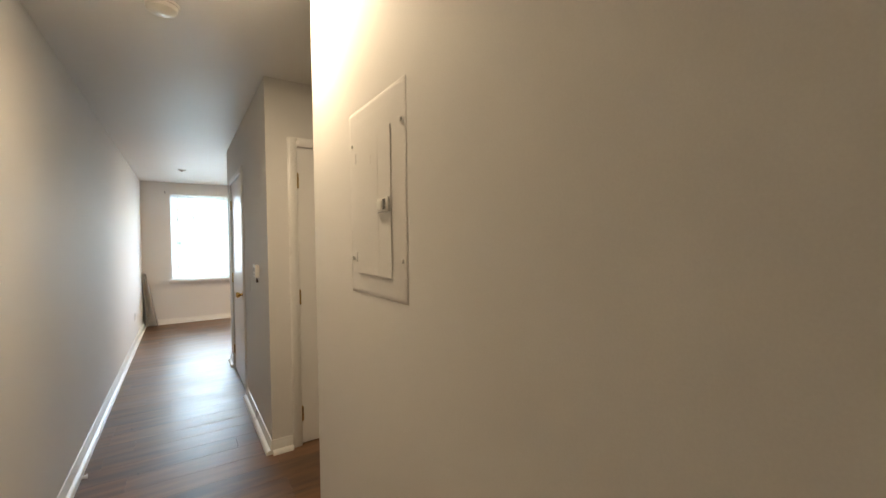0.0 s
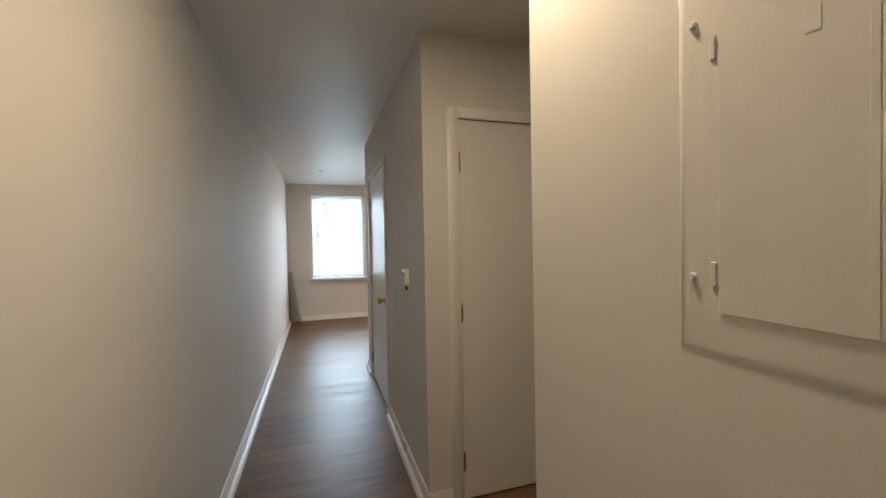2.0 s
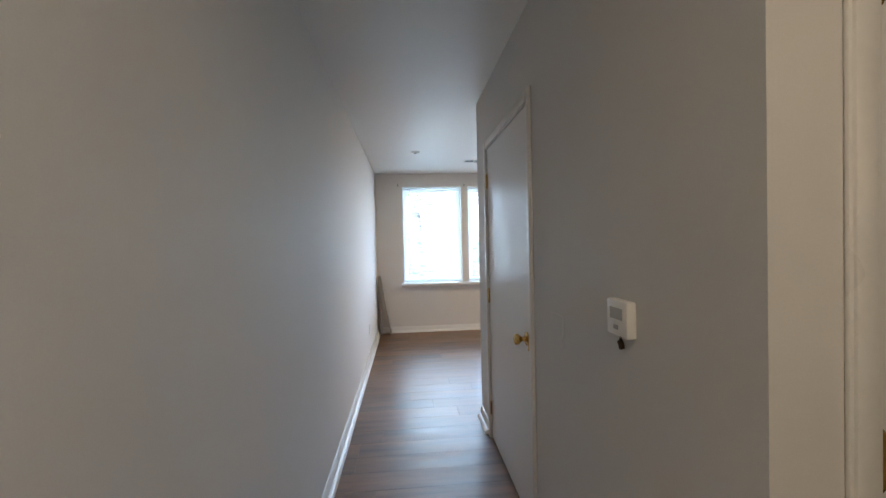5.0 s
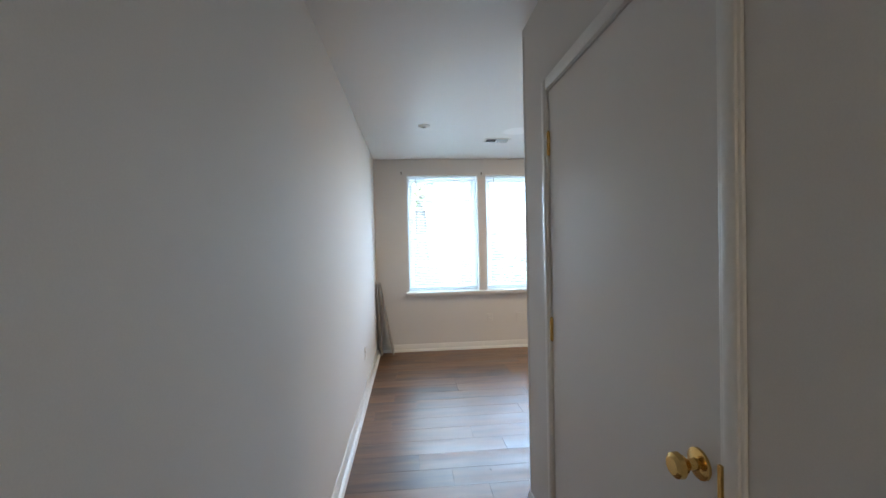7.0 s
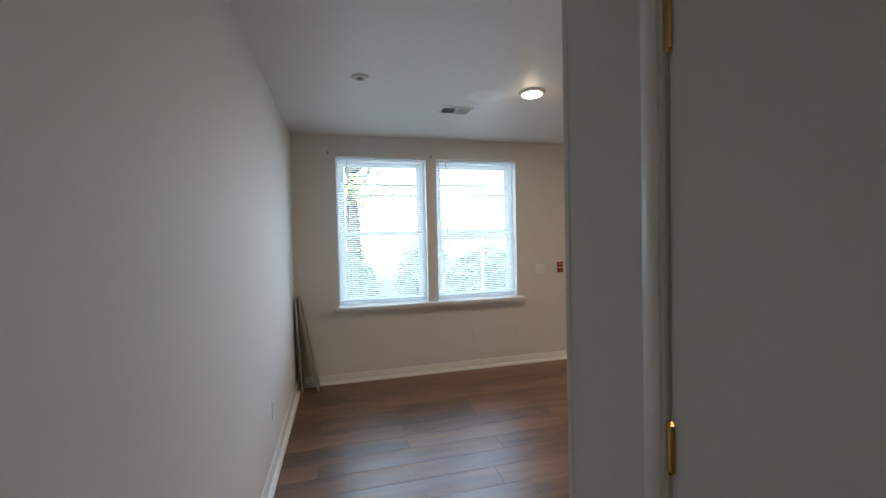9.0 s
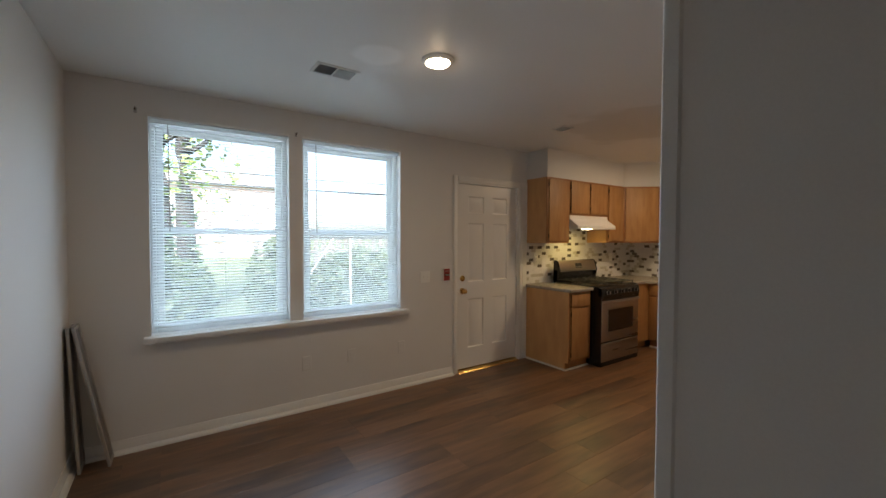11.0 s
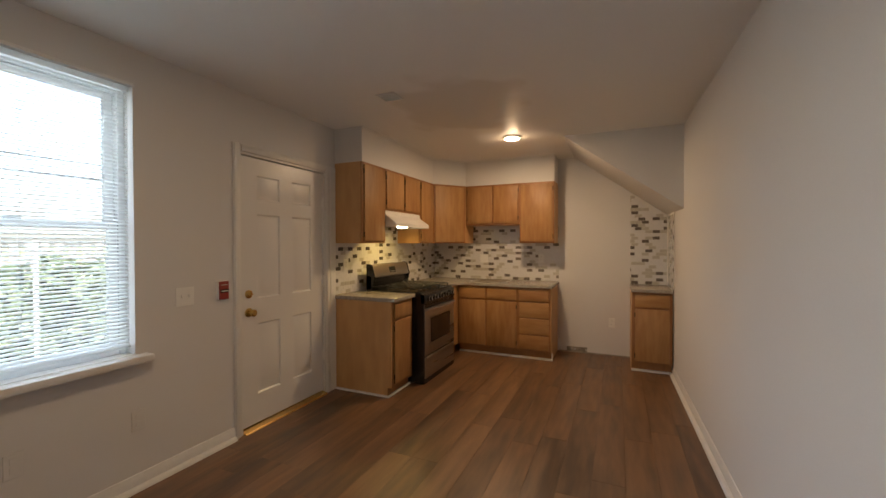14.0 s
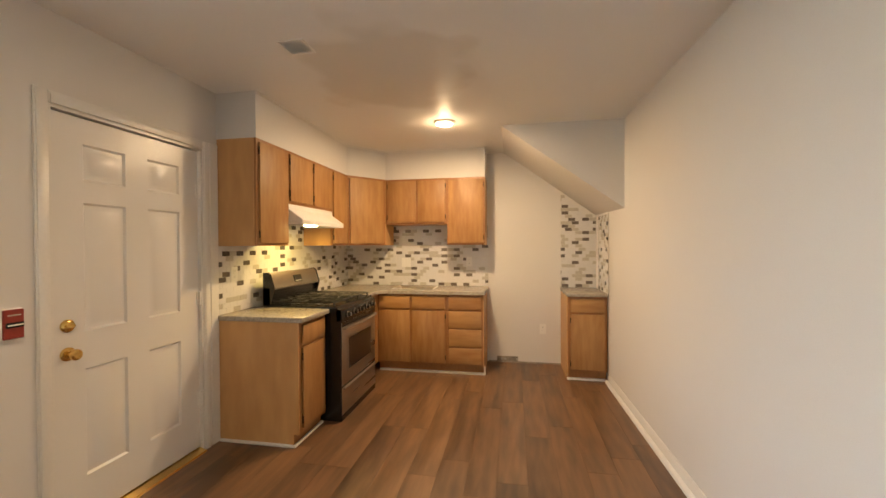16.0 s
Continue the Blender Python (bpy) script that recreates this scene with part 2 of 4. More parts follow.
def add_tube(bm, pts, r, seg=8):
    """A round bar along a line of points; r may be a list of radii."""
    rings = []
    pts = [Vector(p) for p in pts]
    for i, p in enumerate(pts):
        d = (pts[min(i + 1, len(pts) - 1)] - pts[max(i - 1, 0)]).normalized()
        q = d.to_track_quat("Z", "Y").to_matrix()
        rad = r[i] if isinstance(r, (list, tuple)) else r
        rings.append([bm.verts.new(p + q @ Vector((rad * math.cos(2 * math.pi * k / seg), rad * math.sin(2 * math.pi * k / seg), 0))) for k in range(seg)])
    for a, b in zip(rings, rings[1:]):
        for i in range(seg):
            j = (i + 1) % seg
            bm.faces.new((a[i], a[j], b[j], b[i]))
    bm.faces.new(rings[0][::-1])
    bm.faces.new(rings[-1])
    return bm


def tube(pts, r, seg=8):
    return add_tube(bmesh.new(), pts, r, seg)


def mesh_of(name, bm, mat, smooth=True):
    me = bpy.data.meshes.new(name)
    bm.to_mesh(me)
    bm.free()
    me.materials.append(mat)
    if smooth:
        me.shade_smooth()
        me.set_sharp_from_angle(angle=radians(35))
    return me


def thing(name, place, label, category, group="", kind=""):
    ob = new(name)
    ob.location = place
    ob.empty_display_size = 0.1
    return tagged(ob, label, category, group, kind)


def part(name, bm, mat, parent=None, label=""):
    ob = new(name, mesh_of(name, bm, mat))
    if parent:
        ob.parent = parent
        ob.matrix_parent_inverse = Matrix.Translation(parent.location).inverted() if parent.type == "EMPTY" else Matrix()
    if label:
        ob["label"] = label
    return ob


def structure(name, bm, mat, label, category):
    return tagged(part(name, bm, mat), label, category, "", "structure")


def single(name, bm, mat, label, category, group=""):
    return tagged(part(name, bm, mat), label, category, group)


def holed(axis, at, u, v, holes):
    """A wall slab across axis ('x' or 'y'), thickness at=(a, b), span u, height v, with holes (u0, u1, v0, v1)."""
    bm = bmesh.new()
    us = sorted({*u, *[h[0] for h in holes], *[h[1] for h in holes]})
    vs = sorted({*v, *[h[2] for h in holes], *[h[3] for h in holes]})
    for a, b in zip(us, us[1:]):
        run = None
        for c, d in zip(vs, vs[1:]):
            mu, mv = (a + b) / 2, (c + d) / 2
            if any(h[0] < mu < h[1] and h[2] < mv < h[3] for h in holes):
                if run:
                    put_slab(bm, axis, at, a, b, *run)
                run = None
            else:
                run = (run[0], d) if run else (c, d)
        if run:
            put_slab(bm, axis, at, a, b, *run)
    return bm


def put_slab(bm, axis, at, a, b, c, d):
    if axis == "y":
        add_box(bm, (a, at[0], c), (b, at[1], d))
    else:
        add_box(bm, (at[0], a, c), (at[1], b, d))


# ---- large structure ----
BX = 6.38      # kitchen end wall
SY = -3.035     # kitchen long wall
CY = -3.145   # corridor end
CX = 1.05      # corridor wall
DY = -5.68     # closet wall
PX = 1.066     # panel wall
PY = -6.735     # end of panel wall
WIN = [(0.42, 1.345), (1.455, 2.375)]
WZ = (0.77, 2.285)
DX = (3.06, 3.975)
floor_ob = structure("floor", box((-0.1, -9.7, -0.15), (BX + 0.1, 0.2, -0.004)), SUBFLOOR, "brown wood-look vinyl plank floor", "floor")
structure("ceiling", box((-0.1, -9.7, CEIL), (BX + 0.1, 0.2, CEIL + 0.15)), CEILING, "white painted ceiling with a darker and a paler patch", "ceiling")
structure("wall_left", box((-0.12, -9.6, 0), (0, 0, CEIL)), WALL, "long white painted corridor wall", "wall")
structure("wall_window", holed("y", (0, 0.22), (-0.12, BX + 0.1), (0, CEIL), [(*w, *WZ) for w in WIN] + [(*DX, 0, 2.07)]), WALL,
          "white painted wall with two windows and a door", "wall")
structure("wall_kitchen_end", box((BX, SY - 0.1, 0), (BX + 0.12, 0, CEIL)), WALL, "white painted kitchen end wall", "wall")
structure("wall_kitchen_long", prism([(CX + 0.0995, -3.14), (BX, -3.035), (BX, -3.25), (CX + 0.0995, -3.25)], "z", 0, CEIL), WALL, "long blank white painted wall", "wall")
structure("wall_corridor", holed("x", (CX, CX + 0.1), (DY, CY), (0, CEIL), [(-4.445, -3.495, 0, 2.055)]), WALL,
          "white painted corridor wall with a closet door", "wall")
structure("wall_closet", holed("y", (DY, DY + 0.1), (CX + 0.1, 3.3), (0, CEIL), [(1.245, 1.998, 0, 2.06)]), WALL,
          "white painted alcove wall with a closet door", "wall")
structure("wall_closet_back", box((CX + 0.1, -4.62, 0), (3.3, -4.55, CEIL)), WALL, "plain closet partition", "wall")
structure("wall_panel", box((PX, -9.6, 0), (PX + 0.12, PY, CEIL), 0.004), WALL, "cream painted hall wall with an electrical panel", "wall")
structure("wall_alcove_south", box((PX + 0.12, PY - 0.12, 0), (3.3, PY, CEIL)), WALL, "plain alcove wall", "wall")
structure("wall_alcove_end", box((3.3, PY - 0.12, 0), (3.4, -3.3, CEIL)), WALL, "plain alcove end wall", "wall")
structure("wall_behind", box((-0.12, -9.7, 0), (PX + 0.12, -9.6, CEIL)), WALL, "plain hall end wall", "wall")
structure("corner_bead", box((CX - 0.003, CY - 0.02, 0), (CX + 0.03, CY + 0.004, CEIL), 0.003), WALL, "painted rounded wall corner", "wall")

# sloping underside of the stair above
structure("stair_soffit", prism([(-1.99, CEIL), (SY - 0.09, 1.67), (SY - 0.09, CEIL)], "x", 5.27, BX), WALL, "white sloping underside of a staircase", "soffit")
# boxed soffit over the wall cabinets
structure("cabinet_soffit", prism([(4.112, 0), (4.112, -0.315), (5.66, -0.315), (6.06, -0.62), (6.06, -1.785), (BX, -1.785), (BX, 0)], "z", 2.172, CEIL),
          WALL, "white boxed soffit above the wall cabinets", "soffit")
bm = bmesh.new()
for a, b in (((4.11, -0.32), (5.66, -0.32)), ((5.66, -0.32), (6.055, -0.622)), ((6.055, -0.622), (6.055, -1.787))):
    add_tube(bm, [(*a, CEIL - 0.006), (*b, CEIL - 0.006)], 0.009, 6)
structure("soffit_trim", bm, TRIM, "thin painted trim at the soffit top", "trim")

SHOE = [(0.014, 0), (0.040, 0), (0.039, 0.010), (0.034, 0.019), (0.026, 0.025), (0.014, 0.028)]
BASE = [(0, 0), (0.014, 0), (0.014, 0.062), (0.009, 0.074), (0.006, 0.088), (0, 0.09)]


def baseboard(a, b, side):
    """Along a wall from a to b; side: the way the moulding faces."""
    bm = bmesh.new()
    horizontal = side in ("y", "-y")
    s = -1 if side[0] == "-" else 1
    if horizontal:
        add_prism(bm, [(a[1] + s * d, z) for d, z in BASE], "x", a[0], b[0])
        add_prism(bm, [(a[1] + s * d, z) for d, z in SHOE], "x", a[0], b[0])
    else:
        add_prism(bm, [(a[0] + s * d, z) for d, z in BASE], "y", a[1], b[1])
        add_prism(bm, [(a[0] + s * d, z) for d, z in SHOE], "y", a[1], b[1])
    return structure("baseboard", bm, TRIM, "white painted moulded baseboard", "baseboard")


baseboard((0, -9.6), (0, 0), "x")
baseboard((0.03, 0), (DX[0] - 0.062, 0), "-y")
longboard = baseboard((0, 0), (4.745, 0), "y")
longboard.matrix_basis = Matrix.Translation((CX + 0.01, CY + 0.004, 0)) @ Matrix.Rotation(math.atan2(0.105, 5.33), 4, "Z")
baseboard((CX, DY - 0.014), (CX, -4.505), "-x")
baseboard((CX, -3.43), (CX, CY + 0.014), "-x")
baseboard((CX, DY), (1.18, DY), "-y")
baseboard((2.07, DY), (2.36, DY), "-y")


# ---- doors ----
def hinge(place, parent, mat, axis="y", h=0.09):
    x, y, z = place
    bm = tube([(x, y, z - h / 2), (x, y, z + h / 2)], 0.008, 8)
    for k in (-1, 1):
        add_tube(bm, [(x, y, z + k * h / 2), (x, y, z + k * (h / 2 + 0.008))], [0.008, 0.004], 8)
    if axis == "y":
        add_box(bm, (x - 0.018, y + 0.006, z - h / 2), (x + 0.018, y + 0.012, z + h / 2))
    else:
        add_box(bm, (x + 0.006, y - 0.018, z - h / 2), (x + 0.012, y + 0.018, z + h / 2))
    return part("hinge", bm, mat, parent, "brass hinge" if mat is BRASS else "")


def knob(place, axis, parent):
    rose = part("rosette", lathe(place, axis, [(0, 0), (0, 0.033), (0.006, 0.033), (0.011, 0.022), (0.011, 0)]), BRASS, parent, "round brass rosette")
    part("door_knob", lathe(place, axis, [(0.010, 0.0), (0.010, 0.013), (0.028, 0.011), (0.036, 0.018), (0.048, 0.027), (0.060, 0.026), (0.066, 0.018), (0.066, 0.0)]),
         BRASS, parent, "polished brass knob")
    return rose


def casing(axis, at, u0, u1, top, w, out, parent):
    """Three moulded boards round an opening; out: signed depth off the wall."""
    for name, a, b, c, d in (("jamb_casing", u0 - w, u0, 0, top + w), ("jamb_casing", u1, u1 + w, 0, top + w), ("head_casing", u0, u1, top, top + w)):
        bm = bmesh.new()
        for inset, depth in ((0.0, 0.010), (0.014, 0.016)):
            lo, hi = (a + inset * 0.5, c), (b - inset, d - (inset if name == "head_casing" else inset * 0.5))
            if axis == "y":
                add_box(bm, (lo[0], min(at, at + out * depth), lo[1]), (hi[0], max(at, at + out * depth), hi[1]), 0.0045, 2)
            else:
                add_box(bm, (min(at, at + out * depth), lo[0], lo[1]), (max(at, at + out * depth), hi[0], hi[1]), 0.0045, 2)
        part(name, bm, TRIM, parent)


# closet door in the alcove
d1 = thing("door_1", (1.62, DY, 0), "closed flat white closet door with brass knob", "door", kind="structure")
part("door_slab", box((1.2465, DY + 0.003, 0.012), (1.9965, DY + 0.047, 2.0595), 0.002), DOOR, d1)
casing("y", DY, 1.245, 1.998, 2.06, 0.062, -1, d1)
part("door_stop", box((1.245, DY + 0.048, 0), (1.998, DY + 0.06, 2.06)), TRIM, d1)
for z in (0.22, 1.03, 1.83):
    hinge((1.249, DY - 0.001, z), d1, BRASS)
knob((1.925, DY + 0.003, 0.925), "-y", d1)

# closet door in the corridor
d2 = thing("door_2", (CX, -3.98, 0), "closed flat white corridor closet door", "door", kind="structure")
part("door_slab", box((CX + 0.003, -4.4435, 0.012), (CX + 0.047, -3.4965, 2.0545), 0.002), DOOR, d2)
casing("x", CX, -4.445, -3.495, 2.055, 0.058, -1, d2)
part("door_stop", box((CX + 0.048, -4.445, 0), (CX + 0.06, -3.495, 2.055)), TRIM, d2)
for z in (0.22, 1.025, 1.83):
    hinge((CX - 0.001, -3.50, z), d2, BRASS, "x")
knob((CX + 0.003, -4.375, 0.925), "-x", d2)
part("strike_plate", box((CX - 0.017, -4.455, 0.885), (CX + 0.010, -4.4455, 0.965), 0.001), BRASS, d2, "brass strike plate")

# six-panel entrance door
d3 = thing("door_3", (3.52, 0, 0), "closed white six-panel entry door", "door", kind="structure")
L, R, T, Y0 = DX[0] + 0.018, DX[1] - 0.018, 2.047, 0.022


def panel_door():
    """A slab with six sunk, raised panels."""
    cols = [(L + 0.150, L + 0.150 + 0.222), (R - 0.150 - 0.222, R - 0.150)]
    rows_ = [(0.25, 0.79), (0.98, 1.625), (1.735, 1.92)]
    holes = [(a, b, c, d) for a, b in cols for c, d in rows_]
    bm = holed("y", (Y0, Y0 + 0.042), (L, R), (0.03, T), holes)
    for a, b, c, d in holes:
        def ring(i, y):
            return [bm.verts.new(p) for p in ((a + i, y, c + i), (b - i, y, c + i), (b - i, y, d - i), (a + i, y, d - i))]
        rr = [ring(0, Y0), ring(0.010, Y0 + 0.011), ring(0.020, Y0 + 0.011), ring(0.040, Y0 + 0.003)]
        for p, q in zip(rr, rr[1:]):
            for i in range(4):
                j = (i + 1) % 4
                bm.faces.new((p[i], p[j], q[j], q[i]))
        bm.faces.new(rr[-1])
    return bm


part("door_slab", panel_door(), DOOR, d3)
casing("y", 0, DX[0], DX[1], 2.07, 0.058, -1, d3)
bm = box((DX[0], 0, 0), (DX[0] + 0.016, 0.2, 2.07))
add_box(bm, (DX[1] - 0.016, 0, 0), (DX[1], 0.2, 2.07))
add_box(bm, (DX[0] + 0.016, 0, 2.055), (DX[1] - 0.016, 0.2, 2.07))
part("door_frame", bm, TRIM, d3)
part("wide_casing", box((DX[1] + 0.0585, -0.013, 0), (4.108, 0, 2.128), 0.003), TRIM, d3)
# black sheet across the whole opening, added as shade in the gaps round the slab
part("gap_shade_sheet", box((DX[0], 0.066, 0), (DX[1], 0.075, 2.07)), BLACK, d3, "black sheet added behind the slab to darken the gaps")
for z in (0.36, 1.05, 1.78):
    hinge((DX[1] - 0.018, 0.012, z), d3, WHITE)
knob((L + 0.068, Y0, 0.885), "-y", d3)
bolt = part("deadbolt", lathe((L + 0.068, Y0, 1.022), "-y", [(0, 0), (0, 0.031), (0.008, 0.031), (0.014, 0.022), (0.014, 0)]), BRASS, d3, "round brass deadbolt")
part("thumb_turn", box((L + 0.048, Y0 - 0.030, 1.015), (L + 0.088, Y0 - 0.012, 1.029), 0.003), BRASS, bolt)
part("threshold", prism([(-0.034, 0), (-0.026, 0.010), (0.02, 0.022), (0.16, 0.022), (0.16, 0)], "x", DX[0] + 0.016, DX[1] - 0.016), BRASS, d3, "worn brass-coloured threshold")

# ---- windows ----
def blind(x0, x1, z0, z1, y):
    b = thing("window_blind", ((x0 + x1) / 2, y, z1), "white slatted mini blind, lowered with open slats", "blind", "blinds at the windows")
    part("headrail", box((x0, y - 0.014, z1 - 0.03), (x1, y + 0.014, z1), 0.002), SLAT, b)
    part("bottom_rail", box((x0, y - 0.012, z0), (x1, y + 0.012, z0 + 0.014), 0.003), SLAT, b)
    w = 0.0125
    bm = bmesh.new()
    prof = [(-w, -0.0035), (-w * 0.4, -0.0002), (w * 0.4, 0.0012), (w, 0.0005), (w, 0.0012), (w * 0.4, 0.0019), (-w * 0.4, 0.0005), (-w, -0.0028)]
    add_prism(bm, prof, "x", -(x1 - x0) / 2 + 0.004, (x1 - x0) / 2 - 0.004)
    me = mesh_of("slat", bm, SLAT)
    n = int((z1 - z0 - 0.05) / 0.0205)
    for i in range(n):
        s = new("slat", me)
        s.parent = b
        s.location = (0, 0, z0 + 0.022 + i * 0.0205 - z1)
        s.rotation_euler = (radians(13), 0, 0)
    for fx in (0.14, 0.5, 0.86):
        x = x0 + (x1 - x0) * fx
        bm = bmesh.new()
        for dy in (-0.0135, 0.0135):
            add_tube(bm, [(x, y + dy, z0 + 0.01), (x, y + dy, z1 - 0.02)], 0.0008, 4)
        part("ladder_cord", bm, SLAT, b)
    part("tilt_wand", tube([(x0 + 0.10, y - 0.022, z1 - 0.03), (x0 + 0.104, y - 0.026, z1 - 0.78)], 0.0035, 6), CORD, b, "thin clear tilt wand")
    return b


for i, (x0, x1) in enumerate(WIN):
    w = thing("window_%d" % (i + 1), ((x0 + x1) / 2, 0.1, WZ[0]), "white vinyl double-hung window with bright daylight", "window", kind="structure")
    bm = bmesh.new()
    a, b, c, d = x0, x1, WZ[0], WZ[1]
    y0, y1 = 0.085, 0.17
    add_box(bm, (a, y0, c), (a + 0.035, y1, d), 0.003)
    add_box(bm, (b - 0.035, y0, c), (b, y1, d), 0.003)
    add_box(bm, (a + 0.035, y0, d - 0.035), (b - 0.035, y1, d), 0.003)
    add_box(bm, (a + 0.035, y0, c), (b - 0.035, y1, c + 0.03), 0.003)
    part("window_frame", bm, VINYL, w)
    mid = 1.50
    for name, z0, z1, yy in (("lower_sash", c + 0.03, mid + 0.02, 0.09), ("upper_sash", mid - 0.02, d - 0.035, 0.125)):
        bm = bmesh.new()
        p, q = a + 0.036, b - 0.036
        add_box(bm, (p, yy, z0), (p + 0.045, yy + 0.03, z1), 0.004)
        add_box(bm, (q - 0.045, yy, z0), (q, yy + 0.03, z1), 0.004)
        add_box(bm, (p + 0.045, yy, z0), (q - 0.045, yy + 0.03, z0 + 0.045), 0.004)
        add_box(bm, (p + 0.045, yy, z1 - 0.04), (q - 0.045, yy + 0.03, z1), 0.004)
        sash = part(name, bm, VINYL, w)
        pane = part("pane", box((p + 0.04, yy + 0.013, z0 + 0.04), (q - 0.04, yy + 0.017, z1 - 0.035)), GLASS, sash, "clear glass pane")
        pane.visible_shadow = False
        if name == "lower_sash":
            part("sash_lock", box(((p + q) / 2 - 0.03, yy - 0.008, z1 - 0.004), ((p + q) / 2 + 0.03, yy + 0.02, z1 + 0.012), 0.004), VINYL, sash)
    part("head_trim", box((a - 0.004, -0.006, d), (b + 0.004, 0.0, d + 0.018), 0.002), TRIM, w)
    blind(x0 + 0.012, x1 - 0.012, WZ[0] + 0.042, WZ[1] - 0.004, 0.032)

sill = single("window_sill", box((0.38, -0.080, WZ[0] - 0.036), (2.435, 0.0, WZ[0] + 0.002), 0.007, 2), TRIM, "long white painted window stool under both windows", "window sill")
for x0, x1 in WIN:
    part("sill_return", box((x0 + 0.001, 0.0, WZ[0] - 0.02), (x1 - 0.001, 0.085, WZ[0] + 0.003)), TRIM, sill)
part("apron", box((0.41, -0.014, WZ[0] - 0.058), (2.41, 0.0, WZ[0] - 0.036), 0.002), TRIM, sill)

for x, z in ((0.352, 2.317), (1.40, 2.307)):
    br = thing("curtain_rod_bracket", (x, 0, z), "small dark metal curtain rod bracket", "bracket", "brackets over the windows")
    part("plate", box((x - 0.009, -0.004, z - 0.018), (x + 0.009, 0, z + 0.018), 0.001), GREYMETAL, br)
    part("hook", tube([(x, -0.002, z), (x, -0.03, z), (x, -0.038, z + 0.006), (x, -0.036, z + 0.014)], 0.004, 6), OLDBRASS, br)


# ---- fixtures ----
def disc_light(x, y, label, lit=True, r=0.095):
    t = thing("ceiling_light", (x, y, CEIL), label, "ceiling light", "round ceiling lights")
    part("trim_ring", lathe((x, y, CEIL), "-z", [(0, r), (0.008, r), (0.016, r - 0.012), (0.020, r - 0.022), (0.012, r - 0.026), (0.012, r - 0.03)], 40), WHITE, t)
    part("diffuser", lathe((x, y, CEIL), "-z", [(0.010, r - 0.022), (0.024, r - 0.030), (0.030, r - 0.055), (0.032, 0)], 40), LED, t, "glowing frosted diffuser")


disc_light(1.84, -1.45, "round white flush ceiling light, switched on")
disc_light(5.07, -1.50, "round white flush ceiling light, switched on")
disc_light(0.88, -6.90, "round white flush hall ceiling light, switched on")

t = thing("ceiling_escutcheon", (0.60, -1.475, CEIL), "small round white ceiling cover plate with centre", "ceiling plate")
part("ring", lathe((0.60, -1.475, CEIL), "-z", [(0, 0.055), (0.006, 0.055), (0.014, 0.042), (0.014, 0.03), (0.006, 0.026), (0.006, 0)], 32), WHITE, t)
part("centre", lathe((0.60, -1.475, CEIL), "-z", [(0.006, 0.016), (0.020, 0.014), (0.022, 0.0)], 20), GREYMETAL, t)

t = thing("smoke_detector", (0.525, -6.28, CEIL), "round white smoke detector on the hall ceiling", "smoke detector")
part("base", lathe((0.525, -6.28, CEIL), "-z", [(0, 0.07), (0.012, 0.07), (0.012, 0.0)], 32), WHITE, t)
part("cover", lathe((0.525, -6.28, CEIL), "-z", [(0.012, 0.064), (0.03, 0.06), (0.04, 0.045), (0.042, 0.0)], 32), WHITE, t)


def vent(x0, x1, y0, y1, label, along_x=True, split=True):
    v = thing("ceiling_vent", ((x0 + x1) / 2, (y0 + y1) / 2, CEIL), label, "air vent", "vents in the ceiling")
    bm = bmesh.new()
    w, z0, z1 = 0.02, CEIL - 0.007, CEIL
    add_box(bm, (x0, y0, z0), (x1, y0 + w, z1), 0.002)
    add_box(bm, (x0, y1 - w, z0), (x1, y1, z1), 0.002)
    add_box(bm, (x0, y0 + w, z0), (x0 + w, y1 - w, z1), 0.002)
    add_box(bm, (x1 - w, y0 + w, z0), (x1, y1 - w, z1), 0.002)
    if split:
        add_box(bm, ((x0 + x1) / 2 - 0.004, y0 + w, z0), ((x0 + x1) / 2 + 0.004, y1 - w, z1))
    part("frame", bm, WHITE, v)
    part("duct", box((x0 + w, y0 + w, CEIL - 0.0012), (x1 - w, y1 - w, CEIL)), DARKVOID if split else WHITE, v)
    halves = [(x0 + w, (x0 + x1) / 2 - 0.004, 40), ((x0 + x1) / 2 + 0.004, x1 - w, -40)] if split else [(x0 + w, x1 - w, 62)]
    for a, b, tilt in halves:
        n = int((b - a) / 0.0125)
        bm = box((-0.0006, y0 + w, -0.006), (0.0006, y1 - w, 0.006))
        me = mesh_of("slat", bm, GREYMETAL if split else WHITE, False)
        for i in range(n):
            s = new("slat", me)
            s.parent = v
            s.matrix_parent_inverse = Matrix.Translation(v.location).inverted()
            s.location = (a + (i + 0.5) * (b - a) / n, 0, CEIL - 0.0065)
            s.rotation_euler = (0, radians(tilt), 0)


vent(1.265, 1.535, -1.035, -0.865, "white two-way ceiling air register with slats")
vent(3.525, 3.68, -1.01, -0.85, "small square white ceiling air vent", split=False)


